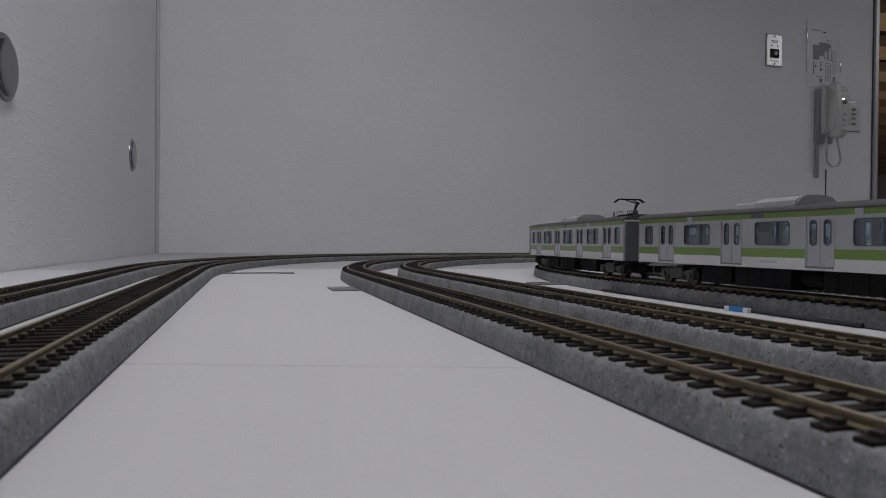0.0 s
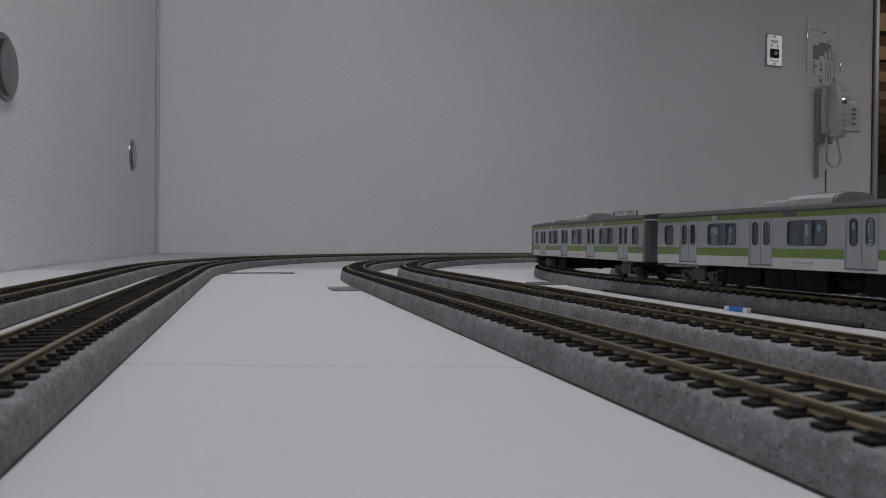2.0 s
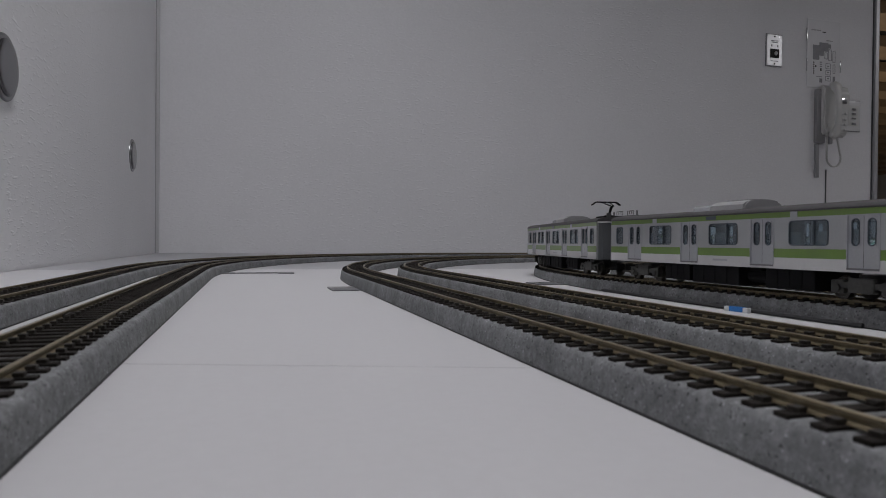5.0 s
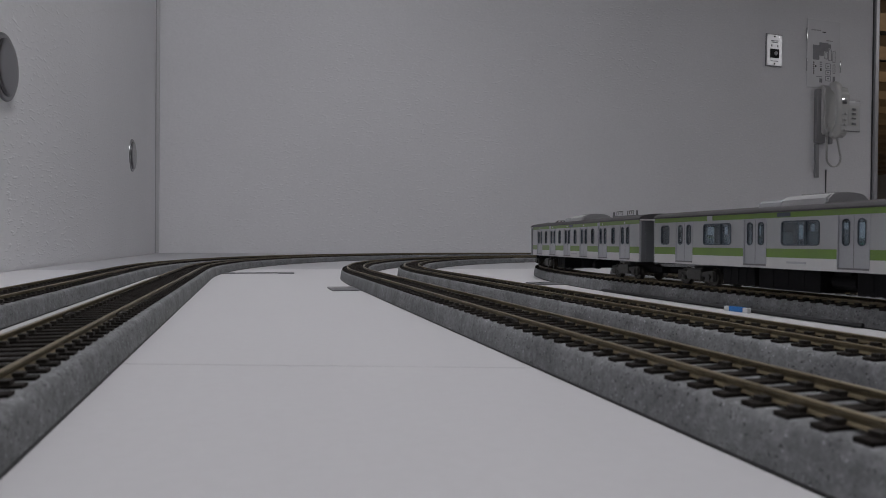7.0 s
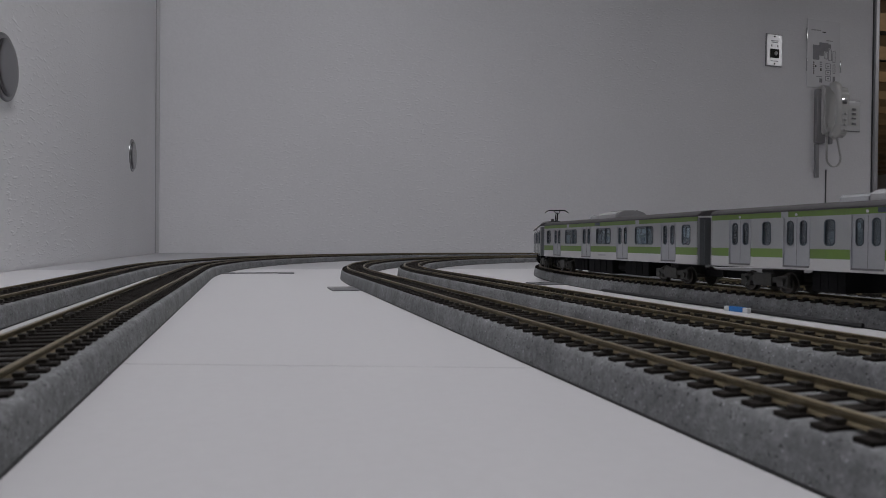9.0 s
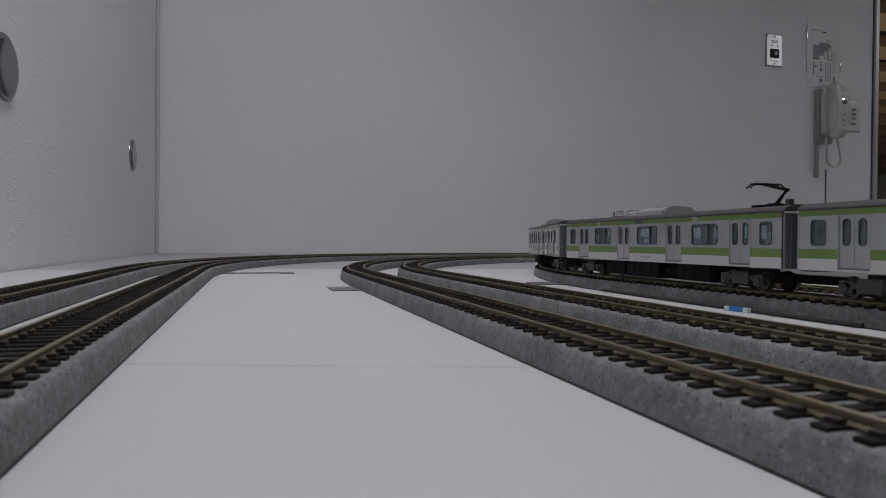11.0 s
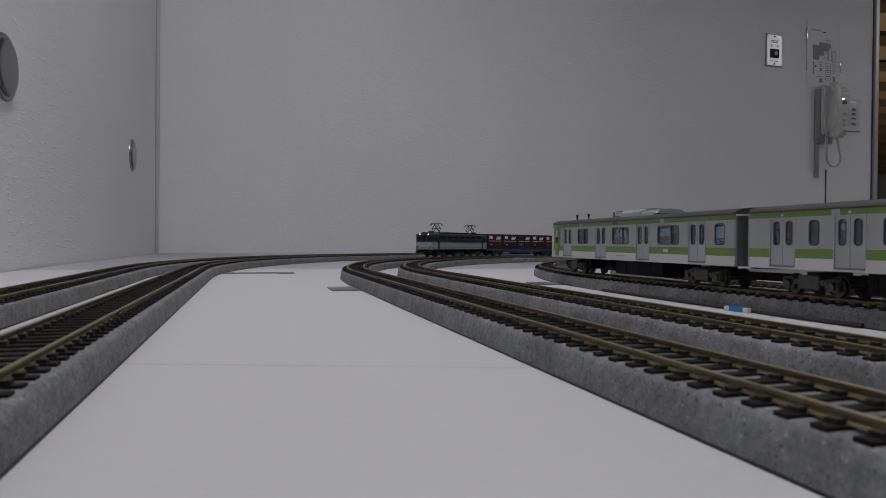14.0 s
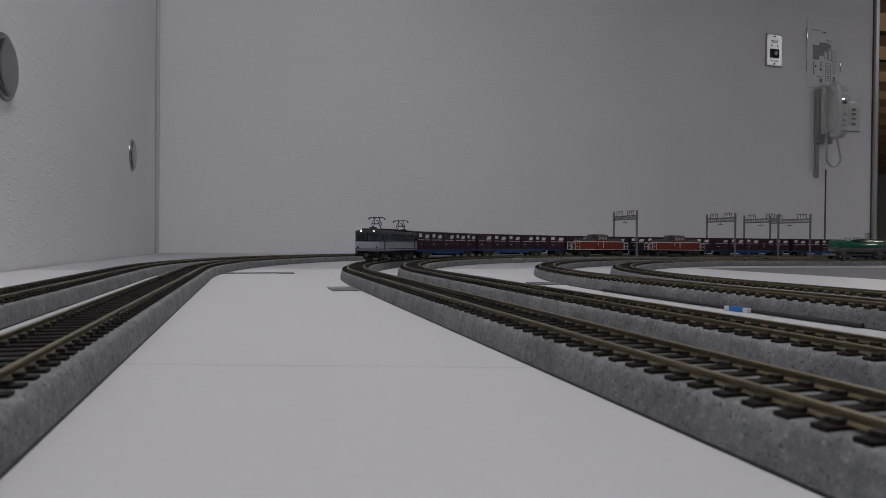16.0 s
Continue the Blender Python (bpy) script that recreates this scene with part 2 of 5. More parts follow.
# corner bead, jamb and panel joints on the north wall
bm = bmesh.new()
rbox(bm, WX + 0.0005, WX + 0.010, WY - 0.016, WY - 0.0005, 0.0, CEIL - 0.002, 0.002)
tagged(new("trim_corner", finish("trim_corner", bm, M_TRIM)), kind="structure")
tagged(solid("trim_corner_joint", M_JAMB, WX + 0.0005, WX + 0.0025, WY - 0.0195, WY - 0.0165, 0.0, CEIL - 0.002), kind="structure")
bm = bmesh.new()
rbox(bm, EX - 0.016, EX + 0.003, WY - 0.012, WY + 0.13, FLOOR, CEIL - 0.002, 0.003)
tagged(new("trim_jamb", finish("trim_jamb", bm, M_JAMB)), kind="structure")
tagged(solid("trim_jamb_joint", M_JOINT, EX - 0.0205, EX - 0.0165, WY - 0.003, WY + 0.001, FLOOR, CEIL - 0.002), kind="structure")
tagged(solid("trim_panel_joint", M_JOINT, 2.186, 2.191, WY - 0.0025, WY + 0.001, FLOOR, 0.342), kind="structure")


def ceiling_lamp(x, y):
    t = thing("ceiling_lamp", "long white ceiling lamp with a lit diffuser", "ceiling lamp", "ceiling lamps", pose(x, y, CEIL))
    bm = bmesh.new()
    rbox(bm, -0.15, 0.15, -0.6, 0.6, -0.03, -0.001, 0.006)
    part("housing", bm, M_TRIM, t)
    bm = bmesh.new()
    box(bm, -0.125, 0.125, -0.56, 0.56, -0.034, -0.031)
    part("diffuser", bm, M_LAMP, t)


# the last housing goes with the added fill behind the camera
for x, y in ((0.12, 0.42), (4.4, -0.20), (0.9, -1.8)):
    ceiling_lamp(x, y)


# ---- round pulls on the west wall ----
def door_pull(y, z):
    t = thing("door_pull", "round satin steel finger pull set in the white wall panel", "door pull", "round door pulls", pose(WX, y, z))
    bm = bmesh.new()
    lathe(bm, [(0.0002, 0.0378), (0.0022, 0.0374), (0.0030, 0.0360), (0.0028, 0.0345), (0.0026, 0.0330), (0.0022, 0.0318)], 48)
    part("rim", bm, M_STEEL, t, "satin steel rim", smooth=True)
    bm = bmesh.new()
    lathe(bm, [(0.0004, 0.0322), (0.0044, 0.0318), (0.0056, 0.0306), (0.0061, 0.0285), (0.0062, 0.0240), (0.0063, 0.002)], 48)
    part("dish", bm, M_DISH, t, smooth=True)


door_pull(1.663, 0.2337)
door_pull(0.843, 0.2290)


# ---- fittings on the north wall ----
def on_wall(x, z):
    return pose(x, WY, z)


def wall_plate(x, z, kind):
    t = thing("wall_plate", "steel wall plate with a small dark key switch" if kind else "satin steel wall plate with four small buttons", "switch plate", at=on_wall(x, z))
    bm = bmesh.new()
    rbox(bm, -0.036, 0.036, -0.006, -0.0005, -0.06, 0.06, 0.002)
    part("plate", bm, M_FACE, t)
    bm = bmesh.new()
    rbox(bm, -0.038, 0.038, -0.0042, -0.0004, -0.062, 0.062, 0.001)
    part("back_box", bm, M_INK, t, "dark grey back box")
    bm = bmesh.new()
    if kind:
        rbox(bm, -0.02, 0.02, -0.0085, -0.0062, -0.030, 0.004, 0.001)
        part("key_switch", bm, M_BLACK, t, "black key switch")
        bm = bmesh.new()
        lathe(bm, [(-0.0115, 0.007), (-0.0088, 0.008)], 20, (0.004, 0, -0.013), "y")
        part("lock", bm, M_PLASTIC2, t, "round steel lock")
        for zz in (0.052, -0.052):
            bm = bmesh.new()
            lathe(bm, [(-0.0075, 0.003), (-0.0062, 0.0035)], 12, (0, 0, zz), "y")
            part("screw", bm, M_BLACK, t)
        for zz, w in ((0.036, 0.018), (0.030, 0.014), (-0.042, 0.018)):
            bm = bmesh.new()
            box(bm, -w, w, -0.0066, -0.0062, zz - 0.0015, zz + 0.0015)
            part("marking", bm, M_INK, t)
        for xx in (-0.014, 0.014):
            bm = bmesh.new()
            box(bm, xx - 0.003, xx + 0.003, -0.0068, -0.0062, 0.012, 0.02)
            part("indicator", bm, M_INK, t)
    else:
        box(bm, -0.026, 0.026, -0.0072, -0.0062, -0.040, 0.042)
        part("insert", bm, M_PLASTIC, t, "grey button panel")
        for zz in (0.026, 0.008, -0.010, -0.032):
            bm = bmesh.new()
            rbox(bm, -0.010, 0.010, -0.0105, -0.0074, zz - 0.004, zz + 0.004, 0.001)
            part("button", bm, M_CHROME, t)


wall_plate(1.927, 0.790, True)
wall_plate(2.318, 0.5615, False)


def notice():
    t = thing("wall_notice", "laminated sheet with a grey floor plan on the wall", "notice", at=on_wall(2.168, 0.796))
    bm = bmesh.new()
    rbox(bm, -0.082, 0.082, -0.0028, -0.0010, -0.133, 0.133, 0.0006)
    part("sheet", bm, M_SHEET, t)
    # bright slivers put in as highlights along the sheet's edges
    for x, z in ((-0.0828, 0.075), (-0.0828, -0.045), (0.0828, -0.040)):
        bm = bmesh.new()
        rbox(bm, x - 0.0012, x + 0.0012, -0.0046, -0.0006, z - 0.026, z + 0.022, 0.0006)
        part("clip_edge", bm, M_CHROME, t, smooth=True)

    def ink(x0, x1, z0, z1, nm="printed_block", m=M_INK):
        b = bmesh.new()
        box(b, x0, x1, -0.0033, -0.0029, z0, z1)
        part(nm, b, m, t)
    # title bars
    ink(-0.062, -0.038, 0.0900, 0.0945, "printed_line", M_PLASTIC2)
    ink(-0.035, -0.014, 0.0900, 0.0945, "printed_line", M_PLASTIC2)
    ink(-0.008, 0.010, 0.0850, 0.0890, "printed_line", M_EDGE)
    ink(0.012, 0.044, 0.0535, 0.0575, "printed_line", M_PLASTIC2)
    # stepped grey block of the plan
    for x0, x1, z0, z1 in ((-0.054, -0.022, -0.024, 0.034), (-0.022, 0.000, -0.006, 0.046), (0.000, 0.022, 0.012, 0.046), (0.022, 0.036, 0.026, 0.042)):
        ink(x0, x1, z0, z1)
    # outlined rooms
    for x0, x1, z0, z1 in ((0.004, 0.020, -0.018, 0.008), (0.022, 0.040, -0.022, 0.022), (0.044, 0.058, -0.028, 0.018), (0.010, 0.036, -0.056, -0.034), (0.010, 0.036, -0.080, -0.060), (0.010, 0.036, -0.104, -0.084), (0.046, 0.058, -0.072, -0.036)):
        for a in ((x0, x1, z0, z0 + 0.0022), (x0, x1, z1 - 0.0022, z1), (x0, x0 + 0.0022, z0 + 0.0022, z1 - 0.0022), (x1 - 0.0022, x1, z0 + 0.0022, z1 - 0.0022)):
            ink(*a, "plan_line")
    for k in range(3):
        ink(0.018, 0.028, -0.048 - 0.024 * k, -0.043 - 0.024 * k, "printed_line")
    ink(0.046, 0.058, -0.112, -0.084)
    ink(-0.020, -0.006, -0.112, -0.096)
    # legend column
    for k in range(6):
        ink(-0.052, -0.046, -0.080 + 0.0085 * k, -0.075 + 0.0085 * k, "legend_mark", M_EDGE)
    ink(-0.042, -0.036, -0.053, -0.045, "legend_mark", M_EDGE)
    ink(-0.018, -0.010, -0.066, -0.056, "legend_mark", M_EDGE)
    for k in range(3):
        ink(-0.019, -0.008, -0.050 + 0.008 * k, -0.046 + 0.008 * k, "legend_line")
    ink(-0.036, -0.008, -0.0905, -0.0875, "legend_line")


notice()


def wall_phone():
    t = thing("wall_phone", "ivory plastic wall telephone with a hanging handset and coiled cord", "telephone", at=on_wall(2.196, 0.570))
    # grey slab as the phone's shadow, then a sloping body that carries the keys
    bm = bmesh.new()
    rbox(bm, -0.072, -0.030, -0.018, -0.0005, -0.128, 0.086, 0.007)
    part("bracket", bm, M_PLASTIC2, t, "grey slab standing in for the phone's shadow", smooth=True)
    bm = bmesh.new()
    prof = [(-0.0005, -0.100), (-0.018, -0.098), (-0.026, -0.088), (-0.034, 0.060), (-0.033, 0.088), (-0.024, 0.100), (-0.0005, 0.102)]
    hull(bm, prof, -0.052, 0.072)
    bmesh.ops.bevel(bm, geom=bm.edges[:], offset=0.006, segments=3, affect="EDGES")
    body = part("body", bm, M_PLASTIC, t, smooth=True)
    for i in range(3):
        for j in range(4):
            bm = bmesh.new()
            z = -0.072 + 0.021 * j
            y = -0.0270 - 0.008 * (z + 0.088) / 0.148
            rbox(bm, 0.020 + 0.016 * i, 0.029 + 0.016 * i, y - 0.0030, y + 0.002, z - 0.004, z + 0.004, 0.0012)
            part("button", bm, M_FACE, body, smooth=True)
    bm = bmesh.new()
    rbox(bm, 0.026, 0.056, -0.0370, -0.0310, 0.030, 0.050, 0.002)
    part("display", bm, M_CHROME, body, "small shiny display", smooth=True)
    bm = bmesh.new()
    rbox(bm, -0.026, -0.010, -0.034, -0.0185, -0.132, -0.100, 0.004)
    part("socket", bm, M_PLASTIC2, body)
    # handset: bowed grip with swollen ends
    bm = bmesh.new()
    rings = []
    n = 28
    for k in range(n + 1):
        u = k / n * 2 - 1
        z = 0.112 * u
        end = max(0.0, (abs(u) - 0.55) / 0.45)
        cap = max(0.0, (abs(u) - 0.88) / 0.12)
        half = (0.0145 + 0.008 * math.sin(min(end, 1) * math.pi * 0.55)) * math.sqrt(max(0.02, 1 - cap ** 2))
        front = 0.068 - 0.012 * u * u - 0.012 * cap
        back = 0.048 - 0.022 * min(1, end * 1.6) + 0.010 * cap
        mid, dep = (front + back) / 2, (front - back) / 2
        ring = []
        for q in range(14):
            a = 2 * math.pi * q / 14
            c, sn = math.cos(a), math.sin(a)
            ring.append(bm.verts.new((-0.010 + half * math.copysign(abs(c) ** 0.7, c), -mid - dep * math.copysign(abs(sn) ** 0.7, sn), z)))
        rings.append(ring)
    for a, b in zip(rings, rings[1:]):
        for k in range(14):
            bm.faces.new((a[k], a[(k + 1) % 14], b[(k + 1) % 14], b[k]))
    bm.faces.new(rings[0])
    bm.faces.new(rings[-1])
    part("handset", bm, M_PLASTIC, t, "ivory handset", smooth=True)
    bm = bmesh.new()
    pts = []
    for k in range(321):
        u = k / 320
        if u < 0.45:
            cx, cz = -0.046, -0.060 - 0.125 * u / 0.45
        elif u < 0.8:
            a = math.pi * (u - 0.45) / 0.35
            cx, cz = -0.011 - 0.035 * math.cos(a), -0.185 - 0.036 * math.sin(a)
        else:
            cx, cz = 0.024 - 0.020 * (u - 0.8) / 0.2, -0.185 + 0.080 * (u - 0.8) / 0.2
        w = u * 2 * math.pi * 50
        pts.append(Vector((cx + 0.0026 * math.cos(w), -0.040 + 0.0026 * math.sin(w), cz)))
    for a, b in zip(pts, pts[1:]):
        tube(bm, a, b, 0.0024, n=5)
    part("coiled_cord", bm, M_PLASTIC, t, smooth=True)
    bm = bmesh.new()
    rbox(bm, -0.068, -0.050, -0.010, -0.0005, -0.262, -0.130, 0.003)
    part("cable_duct", bm, M_PLASTIC2, t)


wall_phone()

# ---- tables ----
def table(label, m, corners, legs):
    t = thing("table", label, "table", at=pose(0, 0, 0))
    bm = bmesh.new()
    lo = [bm.verts.new((x, y, -0.025)) for x, y in corners]
    hi = [bm.verts.new((x, y, 0.0)) for x, y in corners]
    bm.faces.new(lo[::-1])
    bm.faces.new(hi)
    for k in range(4):
        bm.faces.new((lo[k], lo[(k + 1) % 4], hi[(k + 1) % 4], hi[k]))
    bmesh.ops.bevel(bm, geom=bm.edges[:], offset=0.0002, segments=1, affect="EDGES")
    part("tabletop", bm, m, t)
    for x, y in legs:
        bm = bmesh.new()
        rbox(bm, x - 0.02, x + 0.02, y - 0.02, y + 0.02, FLOOR, -0.0255, 0.003)
        part("leg", bm, M_STEEL, t, "steel leg")
    return t


TX0, TX1, TY = WX + 0.004, 0.685, 0.895
# the two white boards meet along a slanting joint
table("white board tabletop carrying the model railway tracks", M_BOARD, ((TX0, 0.2805), (TX1, -0.0027), (TX1, TY), (TX0, TY)), ((-0.2, 0.4), (0.64, 0.3), (-0.2, 0.83), (0.64, 0.83)))
table("white board tabletop carrying the model railway tracks", M_BOARD, ((TX0, -3.2), (TX1, -3.2), (TX1, -0.0028), (TX0, 0.2795)), ((-0.2, 0.1), (0.64, -0.1), (-0.2, -3.1), (0.64, -3.1)))
table("grey tabletop standing along the far wall", M_GREYTOP, ((TX0, TY + 0.0015), (5.2, TY + 0.0015), (5.2, WY - 0.003), (TX0, WY - 0.003)), ((-0.2, 1.0), (5.1, 1.0), (-0.2, 1.95), (5.1, 1.95)))
table("dark grey tabletop beside the white boards", M_GREYTOP2, ((TX1 + 0.0035, -3.2), (5.2, -3.2), (5.2, TY - 0.0005), (TX1 + 0.0035, TY - 0.0005)), ((0.8, 0.8), (5.1, 0.8), (0.8, -3.1), (5.1, -3.1)))


# ---- tracks ----
RAIL = 0.0118
TIE_TOP = 0.0097


class Line:
    """A straight along y that bends right through a quarter circle and runs on along x. s is 0 where the bend begins."""

    def __init__(self, c, r, yc):
        self.c, self.r, self.yc, self.q = c, r, yc, r * math.pi / 2

    def at(self, s):
        if s < 0:
            return self.c, self.yc + s, 90.0
        if s < self.q:
            a = s / self.r
            return self.c + self.r * (1 - math.cos(a)), self.yc + self.r * math.sin(a), 90 - math.degrees(a)
        return self.c + self.r + s - self.q, self.yc + self.r, 0.0


L2 = Line(-0.1136, 1.03, 0.665)
L1 = Line(-0.0538, 0.97, 0.665)
R1 = Line(0.0962, 0.82, 0.560)
R2 = Line(0.1578, 0.76, 0.560)
R3 = Line(0.2800, 0.70, 0.432)
R4 = Line(0.3400, 0.66, 0.358)


def sweep(bm, line, prof, s0, s1, step=0.025, shift=0.0, mi=0):
    n = max(1, int((s1 - s0) / step))
    rings = []
    for i in range(n + 1):
        x, y, h = line.at(s0 + (s1 - s0) * i / n)
        a = math.radians(h)
        rings.append([bm.verts.new((x + (o + shift) * math.sin(a), y - (o + shift) * math.cos(a), z)) for o, z in prof])
    k = len(prof)
    for a, b in zip(rings, rings[1:]):
        for i in range(k):
            j = (i + 1) % k
            bm.faces.new((a[i], a[j], b[j], b[i])).material_index = mi
    bm.faces.new(rings[0]).material_index = mi
    bm.faces.new(rings[-1][::-1]).material_index = mi



def bed(w):
    half = [(w, 0.0006), (w - 0.0004, 0.0045), (w - 0.0009, 0.0074), (w - 0.0014, 0.0085), (w - 0.0021, 0.0090), (0.0085, 0.0091)]
    return [(-a, z) for a, z in half[:1]] + half + [(-a, z) for a, z in half[:0:-1]]


def foot(w):
    return [(-w, 0.0), (w, 0.0), (w, 0.0005), (-w, 0.0005)]


def rail_profile(o):
    return [(o - 0.0011, TIE_TOP), (o + 0.0011, TIE_TOP), (o + 0.0009, TIE_TOP + 0.0004), (o + 0.0003, TIE_TOP + 0.0007), (o + 0.0003, RAIL - 0.0007),
            (o + 0.00065, RAIL - 0.0005), (o + 0.00065, RAIL - 0.0001), (o + 0.0005, RAIL), (o - 0.0005, RAIL), (o - 0.00065, RAIL - 0.0001), (o - 0.00065, RAIL - 0.0005),
            (o - 0.0003, RAIL - 0.0007), (o - 0.0003, TIE_TOP + 0.0007), (o - 0.0009, TIE_TOP + 0.0004)]


bm = bmesh.new()
rbox(bm, -0.0017, 0.0017, -0.0135, 0.0135, 0.0066, TIE_TOP, 0.00025)
TIE = finish("sleeper", bm, M_TIE)
PITCH = 0.0074


def track(line, near, far, joint, single, width):
    """A sectional track: ballasted roadbed sections, two rails, sleepers, clips and joiners. single: the stretch whose sleepers are parts."""
    t = thing("railway_track", "model railway track with brown rails on grey ballast roadbed", "railway track", "model railway tracks")
    rng = random.Random(int(line.c * 1e4))
    cuts = [near] + [s for s in (joint - line.yc + 0.246 * k for k in range(-14, 30)) if near + 0.02 < s < far - 0.02] + [far]
    for a, b in zip(cuts, cuts[1:]):
        sh = rng.uniform(-0.00012, 0.00012)
        bm = bmesh.new()
        sweep(bm, line, bed(width), a + 0.00003, b - 0.00003, shift=sh)
        part("roadbed", bm, M_BALLAST, t, smooth=True)
        bm = bmesh.new()
        sweep(bm, line, foot(width + 0.0002), a + 0.0004, b - 0.0004, shift=sh)
        part("base_strip", bm, M_EDGE, t, "black plastic base edge")
    for o in (-0.0084, 0.0084):
        bm = bmesh.new()
        sweep(bm, line, rail_profile(o), near, far, step=0.02)
        part("rail", bm, M_RAIL, t)
    rest = bmesh.new()
    clips = bmesh.new()
    s = near + 0.003
    count = 0
    while s < far:
        x, y, h = line.at(s)
        m = pose(x, y, 0, 0, 0, h)
        if single[0] < s < single[1] and count < 290:
            part("sleeper", TIE, None, t, at=m)
            count += 1
        else:
            k = len(rest.verts)
            box(rest, -0.0017, 0.0017, -0.0135, 0.0135, 0.0066, TIE_TOP)
            rest.verts.ensure_lookup_table()
            for v in rest.verts[k:]:
                v.co = m @ v.co
        if s < line.q * 0.6:
            k = len(clips.verts)
            for o in (-0.0084, 0.0084):
                for d in (-0.0019, 0.0019):
                    box(clips, -0.0011, 0.0011, o + d - 0.0010, o + d + 0.0010, TIE_TOP, TIE_TOP + 0.0009)
            clips.verts.ensure_lookup_table()
            for v in clips.verts[k:]:
                v.co = m @ v.co
        s += PITCH
    tagged(part("far_sleepers", rest, M_TIE, t), kind="stuff")
    tagged(part("rail_clip", clips, M_CLIP, t), kind="stuff")
    for c in cuts[1:-1]:
        x, y, h = line.at(c)
        for o in (-0.0084, 0.0084):
            bm = bmesh.new()
            rbox(bm, -0.0055, 0.0055, o - 0.0016, o + 0.0016, TIE_TOP, TIE_TOP + 0.0013, 0.0004)
            part("rail_joiner", bm, M_CLIP, t, at=pose(x, y, 0, 0, 0, h))
    return t


track(L2, -3.4, 4.2, 0.40, (-0.55, 0.9), 0.0172)
track(L1, -3.4, 4.2, 0.257, (-0.62, 0.9), 0.0172)
track(R1, -3.4, 5.3, 0.211, (-0.52, 0.9), 0.0155)
track(R2, -3.4, 4.4, 0.30, (-0.50, 0.9), 0.0160)
track(R3, -3.3, 4.4, 0.36, (-0.40, 1.1), 0.0150)
track(R4, -3.2, 4.4, 0.28, (-0.30, 1.1), 0.0162)


# ---- small things on the table ----
def connector():
    t = thing("cable_connector", "small blue and white cable connector lying beside the roadbed", "connector", at=pose(0.2588, 0.3010, 0.0016, 0, 0, 96) @ Matrix.Diagonal((0.84, 0.84, 0.84, 1)))
    bm = bmesh.new()
    rbox(bm, -0.0056, 0.0056, -0.0017, 0.0017, -0.0017, 0.0017, 0.0006)
    part("sleeve", bm, M_BLUE, t, "blue sleeve", smooth=True)
    for s in (-1, 1):
        bm = bmesh.new()
        rbox(bm, min(s * 0.0057, s * 0.0098), max(s * 0.0057, s * 0.0098), -0.0016, 0.0016, -0.0019, 0.0014, 0.0004)
        part("plug", bm, M_NYLON, t, "white nylon plug", smooth=True)


connector()


# A thin black tube stands in for the shadow gap under this roadbed.
def feeder_cable():
    t = thing("feeder_cable", "thin black line along the roadbed foot, standing in for a shaded gap", "cable")
    pts = [Vector((x, y, 0.0013)) for x, y in ((0.2625, 0.452), (0.2622, 0.40), (0.2620, 0.35), (0.2622, 0.31), (0.2618, 0.28), (0.2625, 0.248), (0.2640, 0.228))]
    bm = bmesh.new()
    for a, b in zip(pts, pts[1:]):
        tube(bm, a, b, 0.0011, n=8)
    part("wire", bm, M_EDGE, t, smooth=True)


feeder_cable()


def plate(x0, x1, y0, y1, h=0.0012):
    t = thing("joint_plate", "flat grey metal plate lying against the roadbed", "metal plate", "grey plates", pose((x0 + x1) / 2, (y0 + y1) / 2, 0))
    w, d = (x1 - x0) / 2, (y1 - y0) / 2
    bm = bmesh.new()
    rbox(bm, -w, w, -d, d, 0.0, h, 0.0003)
    part("plate", bm, M_PLATE, t)
    bm = bmesh.new()
    box(bm, -w * 0.9, w * 0.9, -d * 0.15, d * 0.15, h + 0.0001, h + 0.0004)
    part("rib", bm, M_STEEL, t)


plate(0.0585, 0.0790, 0.490, 0.524)
plate(0.246, 0.271, 0.535, 0.562)
plate(-0.034, -0.016, 0.765, 0.783)
plate(0.030, 0.048, 0.765, 0.783)
tagged(solid("table_seam_strip", M_JOINT, -0.0155, 0.0295, 0.7725, 0.7755, 0.0002, 0.0012), "thin dark strip between two grey plates on the white board", "strip")


# ---- commuter train ----
CL, CW = 0.122, 0.018            # half length and half width of a car
ZB, ZT = 0.0132, 0.0426
ROWS = ((ZB, 0.0146, 1, "b"), (0.0146, 0.0190, 1, "d"), (0.0190, 0.0236, 2, "d"), (0.0236, 0.0252, 0, "d"), (0.0252, 0.0378, 0, "w"), (0.0378, 0.0392, 0, "d"),
        (0.0392, 0.0396, 0, "b"), (0.0396, ZT, 2, "b"))


